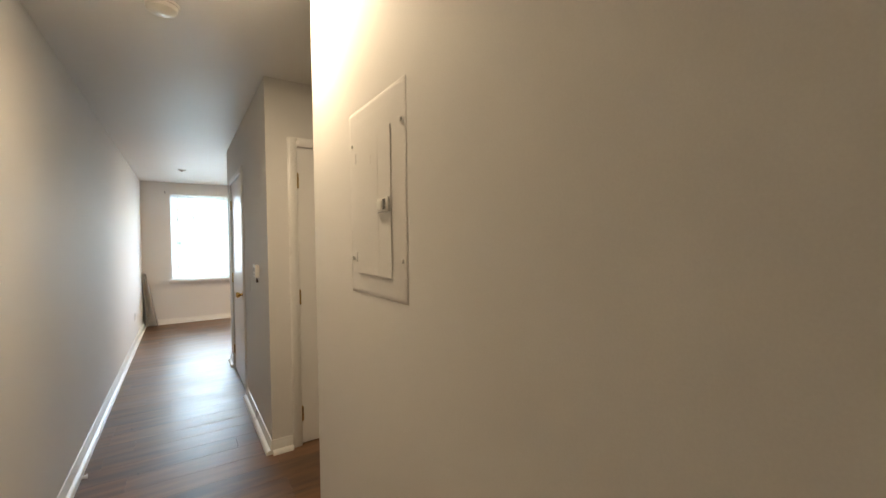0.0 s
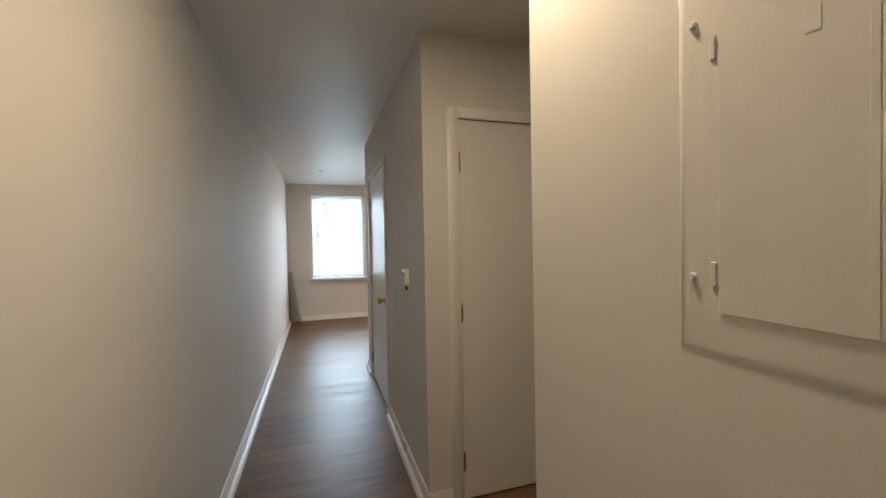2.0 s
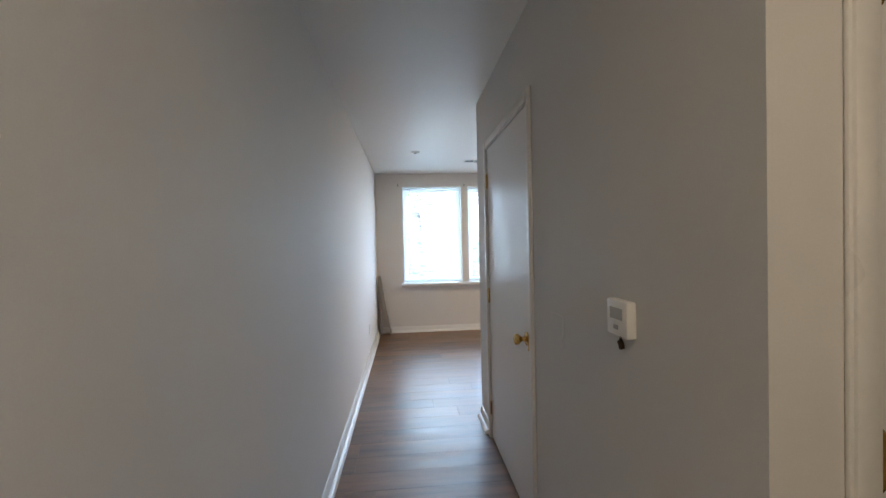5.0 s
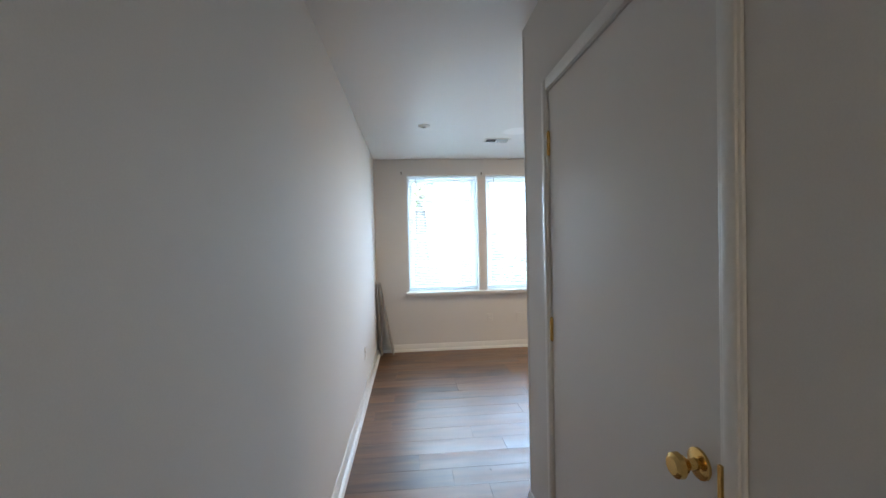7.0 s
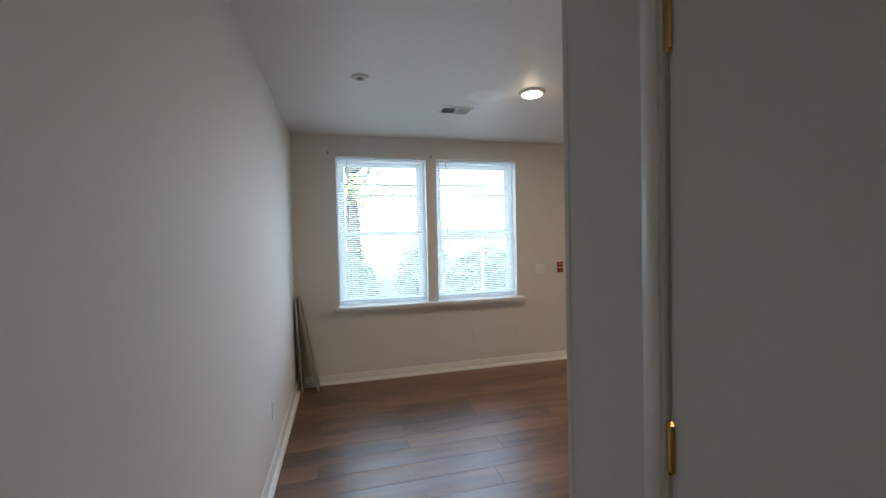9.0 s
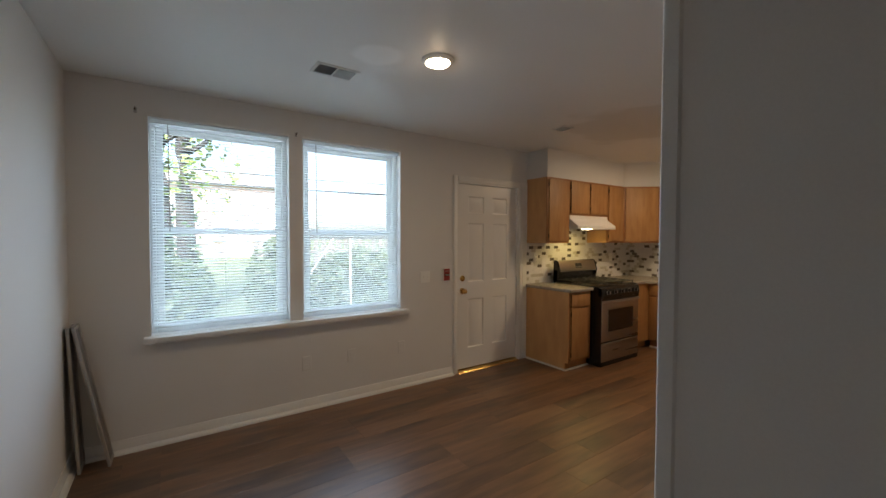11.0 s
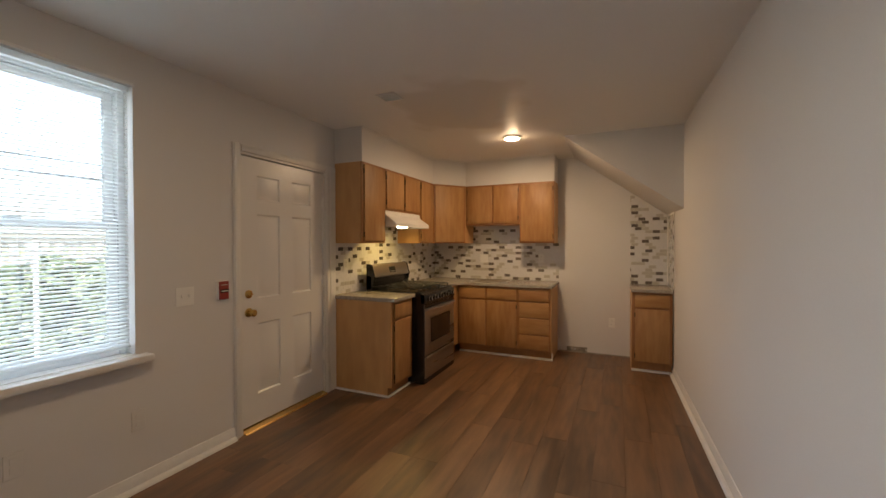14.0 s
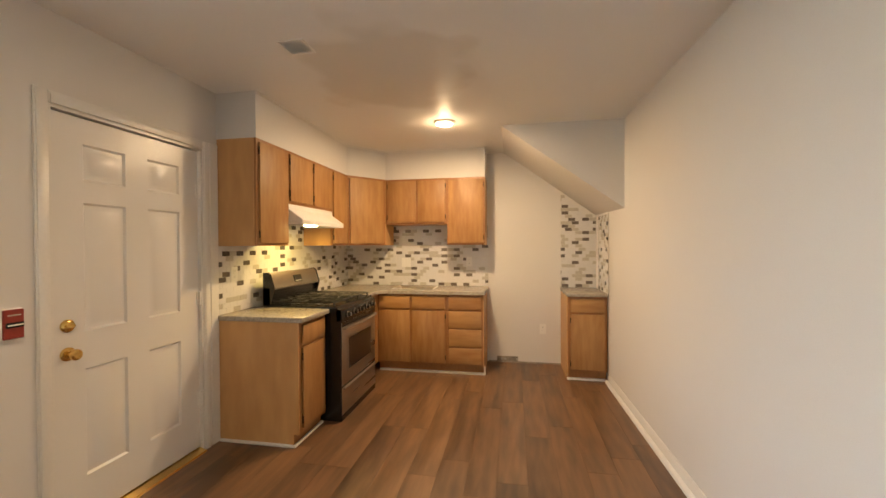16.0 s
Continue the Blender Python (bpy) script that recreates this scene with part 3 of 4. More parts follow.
def wall_plate(place, axis, w=0.072, h=0.116, kind_="outlet", label="white duplex wall outlet", gangs=1, mat=WHITE):
    """axis: the way the plate faces."""
    x, y, z = place
    o = thing("wall_" + kind_, place, label, kind_, "outlets and switches" if kind_ == "outlet" else "")
    s = -1 if axis[0] == "-" else 1

    def slab(du, dz, hw, hh, d0, d1, bev=0.0):
        a, b = sorted((s * d0, s * d1))
        if axis[-1] == "y":
            return box((x + du - hw, y + a, z + dz - hh), (x + du + hw, y + b, z + dz + hh), bev)
        return box((x + a, y + du - hw, z + dz - hh), (x + b, y + du + hw, z + dz + hh), bev)
    part("plate", slab(0, 0, w / 2, h / 2, 0, 0.006, 0.002), mat, o)
    for g in range(gangs):
        du = (g - (gangs - 1) / 2) * 0.046
        if kind_ == "outlet":
            for dz in (-0.021, 0.021):
                f = part("socket", slab(du, dz, 0.016, 0.014, 0.006, 0.008, 0.0015), mat, o)
                for k in (-0.006, 0.006):
                    part("slot", slab(du + k, dz + 0.002, 0.0012, 0.005, 0.008, 0.0085), DARKVOID if mat is WHITE else WALL, f)
        else:
            part("toggle", slab(du, 0.004, 0.005, 0.011, 0.006, 0.016, 0.002), mat, o)


for x in (1.478, 1.875, 2.385):
    wall_plate((x, 0, 0.395), "-y", label="painted-over duplex wall outlet", mat=WALL)
wall_plate((2.657, 0, 1.066), "-y", 0.116, 0.116, "switch", "white two-gang toggle light switch", 2)
wall_plate((0, -1.436, 0.383), "x")
wall_plate((BX, -2.436, 0.408), "-x")

# red alarm pull box by the entry door
a = thing("alarm_box", (2.890, 0, 1.08), "small red and black alarm box on the wall", "alarm box")
part("back_box", box((2.870, -0.022, 1.015), (2.945, 0, 1.145), 0.003), WHITE, a)
part("cover", box((2.872, -0.034, 1.018), (2.943, -0.022, 1.142), 0.003), REDP, a, "red cover")
part("handle", box((2.876, -0.042, 1.066), (2.939, -0.034, 1.088), 0.003), BLACK, a, "black pull handle")
part("lettering", box((2.880, -0.0435, 1.074), (2.935, -0.042, 1.080)), WHITE, a, "pale bar of small lettering")
part("lettering", box((2.885, -0.0355, 1.115), (2.930, -0.034, 1.121)), TILE_B, a)

# thermostat on the corridor wall
t = thing("thermostat", (CX, -5.25, 1.19), "white wall thermostat with loose lower wire", "thermostat")
part("body", box((CX - 0.028, -5.315, 1.150), (CX, -5.215, 1.245), 0.005, 2), WHITE, t)
part("display", box((CX - 0.0295, -5.295, 1.195), (CX - 0.028, -5.235, 1.225)), GREYMETAL, t)
part("button", box((CX - 0.031, -5.275, 1.168), (CX - 0.028, -5.255, 1.180), 0.001), GREYMETAL, t)
part("wire", tube([(CX - 0.006, -5.25, 1.152), (CX - 0.01, -5.252, 1.13), (CX - 0.004, -5.25, 1.112)], 0.008, 6), OLDBRASS, t)

# painted-over blank plate low on the corridor wall
single("blank_plate", box((CX - 0.004, -4.838, 1.000), (CX, -4.715, 1.120), 0.0015), WALL, "painted-over square blank wall plate", "wall plate")

# low access panel in the alcove
g = thing("access_panel", (2.68, DY, 0.4), "white framed low access panel in the alcove", "access panel")
bm = box((2.39, DY - 0.014, 0.0), (2.45, DY, 0.79), 0.003)
add_box(bm, (2.45, DY - 0.014, 0.73), (2.97, DY, 0.79), 0.003)
add_box(bm, (2.97, DY - 0.014, 0.0), (3.03, DY, 0.79), 0.003)
part("frame", bm, TRIM, g)
part("panel", box((2.452, DY - 0.004, 0.0), (2.968, DY, 0.728), 0.001), PAINTPATCH, g)

# electrical panel
e = thing("electrical_panel", (PX, -7.4, 1.52), "painted-over electrical breaker panel set in the wall", "electrical panel")
cz0, cz1, cy0, cy1 = 1.238, 1.835, -7.592, -7.187
bm = bmesh.new()
steps = [(0.0, 0.0), (0.0014, 0.002), (0.0022, 0.014), (0.0022, 0.030), (0.003, 0.040), (0.003, 0.055)]
rings = []
for d, i in steps:
    rings.append([bm.verts.new((PX - d, y, z)) for y, z in ((cy0 + i, cz0 + i), (cy1 - i, cz0 + i), (cy1 - i, cz1 - i), (cy0 + i, cz1 - i))])
for p, q in zip(rings, rings[1:]):
    for i in range(4):
        j = (i + 1) % 4
        bm.faces.new((p[i], p[j], q[j], q[i]))
bm.faces.new(rings[-1])
bmesh.ops.recalc_face_normals(bm, faces=bm.faces)
part("cover", bm, WALL, e)
door_ = part("panel_door", box((PX - 0.0055, -7.505, 1.302), (PX - 0.003, -7.253, 1.730), 0.0010), WALL, e)
part("door_fold", box((PX - 0.0060, -7.421, 1.304), (PX - 0.0055, -7.413, 1.728), 0.0002), WALL, door_)
latch = part("latch", box((PX - 0.0120, -7.497, 1.489), (PX - 0.0055, -7.425, 1.531), 0.003, 2), WHITE, door_, "pale plastic latch")
part("latch_slot", box((PX - 0.0127, -7.484, 1.496), (PX - 0.0120, -7.466, 1.526), 0.0003), DARKVOID, latch, "dark recess")
part("latch_grip", box((PX - 0.0145, -7.460, 1.498), (PX - 0.0120, -7.430, 1.522), 0.001), WHITE, latch)
part("embossed_mark", box((PX - 0.0060, -7.482, 1.456), (PX - 0.0055, -7.460, 1.472), 0.0002), WALL, door_)
for z in (1.34, 1.66):
    part("door_hinge", box((PX - 0.0055, -7.249, z), (PX - 0.002, -7.240, z + 0.035), 0.0015), WALL, e)
part("knockout", box((PX - 0.0060, -7.372, 1.640), (PX - 0.0055, -7.356, 1.668), 0.0002), WALL, door_)
for y, z in ((-7.214, 1.724), (-7.568, 1.726), (-7.212, 1.352), (-7.568, 1.352)):
    part("screw", lathe((PX - 0.003, y, z), "-x", [(0, 0.006), (0.002, 0.006), (0.005, 0.004), (0.005, 0)], 12), WALL, e)

# two narrow insect screens leaning in the corner
def screen(foot_x, top_x, y0, y1, h):
    s = thing("window_screen", (foot_x, (y0 + y1) / 2, 0), "narrow grey framed insect screen leaning on the wall", "window screen", "screens leaning in the corner")
    ang = math.atan2(top_x - foot_x, h)
    def bar(a, b, c, d, mat, name, th=0.008):
        bm = box((-th, a, c), (th, b, d), 0.002)
        bmesh.ops.transform(bm, matrix=Matrix.Translation((foot_x, 0, 0.012)) @ Matrix.Rotation(ang, 4, "Y"), verts=bm.verts)
        part(name, bm, mat, s)
    ln = math.hypot(h, top_x - foot_x)
    bar(y0, y0 + 0.022, 0, ln, ALU, "side_rail")
    bar(y1 - 0.022, y1, 0, ln, ALU, "side_rail")
    bar(y0 + 0.022, y1 - 0.022, 0, 0.022, ALU, "end_rail")
    bar(y0 + 0.022, y1 - 0.022, ln - 0.022, ln, ALU, "end_rail")
    bar(y0 + 0.02, y1 - 0.02, 0.02, ln - 0.02, SCREEN, "mesh", 0.0015)


screen(0.062, 0.022, -0.20, -0.04, 0.90)
screen(0.205, 0.045, -0.19, -0.035, 0.90)


# ---- kitchen ----
UZ0, UZ1 = 1.405, 2.172


def frame_boards(axis, at, u0, u1, z0, z1, splits, parent, w=0.03, th=0.018, mids=()):
    """Face frame: stiles at the ends and the splits, rails above and below. at: front face."""
    for u in [(u0, u0 + w), (u1 - w, u1)] + [(s - w / 2, s + w / 2) for s in splits]:
        lo, hi = ((u[0], at, z0), (u[1], at + th, z1)) if axis == "y" else ((at, u[0], z0), (at + th, u[1], z1))
        part("stile", box(lo, hi, 0.001), OAKEDGE, parent)
    cuts = [u0 + w] + [c for s in splits for c in (s - w / 2, s + w / 2)] + [u1 - w]
    for a, b in zip(cuts[::2], cuts[1::2]):
        for z in [(z0, z0 + w), (z1 - w, z1)] + [(m - w / 2, m + w / 2) for m in mids]:
            lo, hi = ((a, at, z[0]), (b, at + th, z[1])) if axis == "y" else ((at, a, z[0]), (at + th, b, z[1]))
            part("rail", box(lo, hi, 0.001), OAKEDGE, parent)


def front(axis, at, u0, u1, z0, z1, parent, mat, name="cabinet_door", hinge_at=None):
    """A slab door or drawer front with eased edges; hinge_at: the side of the hinges."""
    g = 0.014
    th = 0.018
    lo, hi = ((u0 + g, at - th, z0 + g), (u1 - g, at, z1 - g)) if axis == "y" else ((at - th, u0 + g, z0 + g), (at, u1 - g, z1 - g))
    d = part(name, box(lo, hi, 0.004, 2), mat, parent)
    if hinge_at is not None:
        u = u0 + g - 0.004 if hinge_at == 0 else u1 - g + 0.004
        for z in (z0 + 0.075, z1 - 0.075):
            c = (u, at - 0.012, z) if axis == "y" else (at - 0.012, u, z)
            part("hinge", tube([(c[0], c[1], c[2] - 0.026), (c[0], c[1], c[2] + 0.026)], 0.006, 6), OLDBRASS, d, "dark cabinet hinge")
    return d


def wall_cabinet_y(x0, x1, z0, doors, label, sides=OAKSIDE):
    c = thing("wall_cabinet", ((x0 + x1) / 2, -0.15, z0), label, "cabinet", "oak wall cabinets")
    part("body", box((x0, -0.295, z0), (x1, 0, UZ1), 0.001), sides, c)
    frame_boards("y", -0.315, x0, x1, z0, UZ1, doors[1:-1], c)
    for a, b in zip(doors, doors[1:]):
        front("y", -0.315, a, b, z0 + 0.008, UZ1 - 0.012, c, OAK, hinge_at=0)
    return c


wall_cabinet_y(4.112, 4.51, UZ0, [4.122, 4.505], "tall single-door golden oak wall cabinet")
wall_cabinet_y(4.5105, 5.29, 1.745, [4.515, 4.90, 5.285], "short two-door golden oak cabinet above the hood")
wall_cabinet_y(5.2905, 5.655, UZ0, [5.295, 5.65], "single-door golden oak wall cabinet beside the hood")

c = thing("corner_cabinet", (6.1, -0.3, UZ0), "diagonal corner golden oak wall cabinet", "cabinet", "oak wall cabinets")
part("body", prism([(5.656, 0), (5.656, -0.300), (6.050, -0.612), (6.076, -0.618), (BX, -0.618), (BX, 0)], "z", UZ0, UZ1), OAKSIDE, c)
bm = box((0.005, -0.016, UZ0), (0.497, 0.0, UZ1), 0.001)
bmesh.ops.transform(bm, matrix=Matrix.Translation((5.656, -0.300, 0)) @ Matrix.Rotation(math.atan2(-0.312, 0.394), 4, "Z"), verts=bm.verts)
part("face_frame", bm, OAKEDGE, c)
bm = box((0.035, -0.035, UZ0 + 0.02), (0.467, -0.0165, UZ1 - 0.026), 0.004, 2)
bmesh.ops.transform(bm, matrix=Matrix.Translation((5.656, -0.300, 0)) @ Matrix.Rotation(math.atan2(-0.312, 0.394), 4, "Z"), verts=bm.verts)
part("cabinet_door", bm, OAK, c)


def wall_cabinet_x(y0, y1, z0, doors, label, hinges):
    c = thing("wall_cabinet", (6.2, (y0 + y1) / 2, z0), label, "cabinet", "oak wall cabinets")
    part("body", box((6.078, y0, z0), (BX, y1, UZ1), 0.001), OAKSIDE, c)
    frame_boards("x", 6.06, y0, y1, z0, UZ1, doors[1:-1], c)
    for (a, b), h in zip(zip(doors, doors[1:]), hinges):
        front("x", 6.06, a, b, z0 + 0.008, UZ1 - 0.012, c, OAK, hinge_at=h)


wall_cabinet_x(-1.352, -0.6185, 1.645, [-1.346, -1.0, -0.635], "short two-door golden oak cabinet over the sink", (0, 1))
wall_cabinet_x(-1.785, -1.3525, UZ0, [-1.78, -1.357], "tall single-door golden oak wall cabinet by the recess", (0,))

# base cabinets
CT = 0.905
c = thing("base_cabinet", (4.31, -0.3, 0), "narrow golden oak base cabinet with drawer beside the range", "cabinet", "oak base cabinets")
part("body", box((4.115, -0.612, 0.085), (4.50, 0, 0.868), 0.001), OAKSIDE, c)
part("side_panel", prism([(0, 0.0), (-0.588, 0.0), (-0.588, 0.085), (-0.63, 0.085), (-0.63, 0.868), (0, 0.868)], "x", 4.108, 4.115), OAKSIDE, c, "pale oak side panel")
part("toe_kick", box((4.115, -0.588, 0.0), (4.50, -0.573, 0.085)), OAKEDGE, c)
frame_boards("y", -0.63, 4.115, 4.50, 0.085, 0.868, (), c, mids=(0.70,))
front("y", -0.63, 4.135, 4.485, 0.695, 0.86, c, OAK, "drawer_front")
front("y", -0.63, 4.135, 4.485, 0.105, 0.70, c, OAK, hinge_at=0)

c = thing("sink_cabinet", (6.1, -1.0, 0), "two-door golden oak sink base cabinet", "cabinet", "oak base cabinets")
part("body", box((5.838, -1.389, 0.10), (BX, -0.60, 0.74), 0.001), OAKSIDE, c)
part("toe_kick", box((5.875, -1.389, 0.0), (5.89, -0.60, 0.10)), OAKEDGE, c)
frame_boards("x", 5.82, -1.389, -0.60, 0.10, 0.868, (-0.985,), c, mids=(0.70,))
for a, b, h in ((-1.38, -0.985, 0), (-0.985, -0.605, None)):
    front("x", 5.82, a, b, 0.695, 0.86, c, OAKH, "false_drawer")
    front("x", 5.82, a, b, 0.105, 0.70, c, OAK, hinge_at=h)
c = thing("corner_filler", (5.56, -0.58, 0), "plain oak corner filler beside the range", "cabinet")
part("panel", box((5.285, -0.60, 0.10), (5.838, -0.582, 0.868), 0.001), OAK, c)
part("toe_kick", box((5.285, -0.53, 0), (5.875, -0.515, 0.10)), OAKEDGE, c)

c = thing("drawer_cabinet", (6.1, -1.59, 0), "four-drawer golden oak base cabinet", "cabinet", "oak base cabinets")
part("body", box((5.838, -1.778, 0.10), (BX, -1.3895, 0.868), 0.001), OAKSIDE, c)
part("side_panel", prism([(5.885, 0.0), (BX, 0.0), (BX, 0.868), (5.82, 0.868), (5.82, 0.10), (5.885, 0.10)], "y", -1.785, -1.778), OAKSIDE, c)
part("toe_kick", box((5.875, -1.778, 0.0), (5.89, -1.3895, 0.10)), OAKEDGE, c)
frame_boards("x", 5.82, -1.778, -1.3895, 0.10, 0.868, (), c, mids=(0.70, 0.50, 0.30))
for z0, z1 in ((0.69, 0.862), (0.492, 0.702), (0.292, 0.505), (0.105, 0.305)):
    front("x", 5.82, -1.772, -1.395, z0, z1, c, OAKH, "drawer_front")

c = thing("base_cabinet", (6.1, -2.85, 0), "narrow golden oak base cabinet in the stair recess", "cabinet", "oak base cabinets")
part("body", box((5.838, -3.036, 0.10), (BX, -2.648, 0.868), 0.001), OAKSIDE, c)
part("side_panel", prism([(5.885, 0.0), (BX, 0.0), (BX, 0.868), (5.82, 0.868), (5.82, 0.10), (5.885, 0.10)], "y", -2.648, -2.641), OAKSIDE, c)
part("toe_kick", box((5.875, -3.036, 0.0), (5.89, -2.648, 0.10)), OAKEDGE, c)
frame_boards("x", 5.82, -3.036, -2.648, 0.10, 0.868, (), c, mids=(0.70,))
front("x", 5.82, -3.02, -2.665, 0.695, 0.86, c, OAKH, "drawer_front")
front("x", 5.82, -3.02, -2.665, 0.105, 0.70, c, OAK, hinge_at=1)

# white strips along the cabinet feet
bm = box((4.088, -0.592, 0), (4.107, -0.02, 0.018), 0.003)
add_box(bm, (4.088, -0.612, 0), (4.50, -0.5925, 0.018), 0.003)
structure("floor_trim", bm, TRIM, "white quarter-round strip at the cabinet foot", "trim")
structure("floor_trim", box((5.838, -1.79, 0), (5.872, -0.61, 0.020), 0.003), TRIM, "white quarter-round strip at the cabinet foot", "trim")
structure("floor_trim", box((5.838, -3.03, 0), (5.872, -2.645, 0.020), 0.003), TRIM, "white quarter-round strip at the cabinet foot", "trim")
structure("floor_trim", box((5.84, -1.80, 0.0), (5.857, -1.785, 0.09), 0.003), TRIM, "short upright white trim strip", "trim")

# worktops
single("worktop", box((4.094, -0.668, 0.869), (4.506, -0.002, CT), 0.005, 2), STONE, "speckled beige stone worktop beside the range", "worktop", "stone worktops")
bm = prism([(5.285, -0.002), (5.285, -0.62), (5.70, -0.62), (5.755, -0.655), (5.785, -0.72), (5.785, -0.74), (BX - 0.002, -0.74), (BX - 0.002, -0.002)], "z", 0.869, CT, 0.003)
add_box(bm, (5.785, -1.20, 0.869), (5.93, -0.74, CT))
add_box(bm, (6.25, -1.20, 0.869), (BX - 0.002, -0.74, CT))
add_box(bm, (5.785, -1.80, 0.869), (BX - 0.002, -1.20, CT))
wt = single("worktop", bm, STONE, "speckled beige L-shaped stone worktop with sink cut-out", "worktop", "stone worktops")
single("worktop", box((5.785, -3.034, 0.869), (BX - 0.002, -2.636, CT), 0.005, 2), STONE, "small speckled beige stone worktop in the recess", "worktop", "stone worktops")
s = thing("sink", (6.09, -0.97, CT), "stainless steel single-bowl kitchen sink in the worktop", "sink")
bm = bmesh.new()
rr = []
for i, z in ((-0.012, CT + 0.001), (-0.012, CT + 0.004), (0.006, CT + 0.004), (0.016, CT - 0.01), (0.03, CT - 0.13), (0.06, CT - 0.15)):
    rr.append([bm.verts.new(p) for p in ((5.93 + i, -1.20 + i, z), (6.25 - i, -1.20 + i, z), (6.25 - i, -0.74 - i, z), (5.93 + i, -0.74 - i, z))])
for p, q in zip(rr, rr[1:]):
    for i in range(4):
        j = (i + 1) % 4
        bm.faces.new((p[i], p[j], q[j], q[i]))
bm.faces.new(rr[-1])
bmesh.ops.recalc_face_normals(bm, faces=bm.faces)
part("bowl", bm, STEEL, s)
part("drain", lathe((6.09, -0.97, CT - 0.15), "z", [(0.001, 0.04), (0.004, 0.036), (0.002, 0.0)], 20), CHROME, s)

# ---- gas range ----
RX0, RX1 = 4.512, 5.275
r = thing("gas_range", (4.89, -0.4, 0), "stainless and black freestanding gas range", "range")
part("body", box((RX0, -0.732, 0.004), (RX1, -0.05, 0.895), 0.004), BLACK, r, "black side panels")
for x in (RX0 + 0.04, RX1 - 0.04):
    for y in (-0.65, -0.1):
        part("foot", lathe((x, y, 0), "z", [(0, 0.018), (0.006, 0.018), (0.006, 0)], 12), BLACK, r)
part("cooktop", box((RX0 - 0.003, -0.70, 0.895), (RX1 + 0.003, -0.05, 0.918), 0.006, 2), BLACK, r, "black enamel cooktop")
part("control_panel", prism([(-0.69, 0.80), (-0.745, 0.80), (-0.735, 0.885), (-0.69, 0.912)], "x", RX0, RX1, 0.003), BLACK, r)
for i in range(5):
    x = RX0 + 0.10 + i * (RX1 - RX0 - 0.20) / 4
    kb = part("control_knob", lathe((x, -0.740, 0.848), "-y", [(0, 0.024), (0.006, 0.024), (0.010, 0.019), (0.028, 0.017), (0.030, 0.014), (0.030, 0)], 20), BLACK, r, "black knob with steel rim")
    part("rim", lathe((x, -0.7465, 0.848), "-y", [(0, 0.0245), (0.004, 0.0235), (0.004, 0.0195)], 20), STEEL, kb)
    part("grip", box((x - 0.004, -0.778, 0.832), (x + 0.004, -0.770, 0.864), 0.001), STEEL, kb)
od = part("oven_door", box((RX0 + 0.004, -0.735, 0.285), (RX1 - 0.004, -0.691, 0.79), 0.005, 2), STEEL, r, "brushed steel oven door")
part("window_frame", box((RX0 + 0.105, -0.738, 0.37), (RX1 - 0.105, -0.735, 0.67), 0.001), STEEL, od)
part("window_pane", box((RX0 + 0.13, -0.7405, 0.395), (RX1 - 0.13, -0.738, 0.645), 0.001), DARKGLASS, od, "dark glass oven window")
part("top_band", box((RX0 + 0.004, -0.737, 0.755), (RX1 - 0.004, -0.735, 0.79), 0.001), BLACK, od)
arc = [(RX0 + 0.03 + (RX1 - RX0 - 0.06) * k / 12, -0.752 - 0.035 * math.sin(math.pi * k / 12), 0.742) for k in range(13)]
hb = tube(arc, 0.013, 10)
add_tube(hb, [arc[0], (arc[0][0], -0.733, 0.742)], 0.011, 8)
add_tube(hb, [arc[-1], (arc[-1][0], -0.733, 0.742)], 0.011, 8)
part("door_handle", hb, STEEL, od, "curved steel bar handle")
dr = part("storage_drawer", box((RX0 + 0.004, -0.735, 0.055), (RX1 - 0.004, -0.691, 0.270), 0.005, 2), STEEL, r, "brushed steel lower drawer")
part("drawer_grip", prism([(-0.735, 0.245), (-0.748, 0.255), (-0.748, 0.262), (-0.735, 0.268)], "x", RX0 + 0.03, RX1 - 0.03), STEEL, dr)
part("toe_panel", box((RX0 + 0.02, -0.68, 0.012), (RX1 - 0.02, -0.66, 0.055)), BLACK, r)
part("back_riser", box((RX0, -0.115, 0.918), (RX1, -0.05, 1.06), 0.004), BLACK, r)
bg = part("backguard", prism([(-0.05, 1.04), (-0.145, 1.04), (-0.150, 1.055), (-0.115, 1.165), (-0.095, 1.18), (-0.05, 1.18)], "x", RX0 + 0.012, RX1 - 0.012, 0.004), STEEL, r, "steel control backguard")
for x0, x1 in ((RX0, RX0 + 0.0118), (RX1 - 0.0118, RX1)):
    part("end_cap", prism([(-0.05, 0.918), (-0.12, 0.918), (-0.155, 1.05), (-0.118, 1.17), (-0.095, 1.184), (-0.05, 1.184)], "x", x0, x1), BLACK, bg)
tilt = Matrix.Translation((0, -0.132, 1.11)) @ Matrix.Rotation(math.atan2(0.035, 0.11), 4, "X").inverted()
for nm, x0, x1, z0, z1, d, mt in (("display", 4.84, 4.965, -0.032, 0.032, 0.003, IRON), ("display_glass", 4.85, 4.955, -0.008, 0.026, 0.0045, IRON), ("button_row", 4.85, 4.955, -0.024, -0.016, 0.0045, GREYMETAL)):
    bm = box((x0, -d - 0.001, z0), (x1, 0.004, z1), 0.0005)
    bmesh.ops.transform(bm, matrix=tilt, verts=bm.verts)
    part(nm, bm, mt, bg)
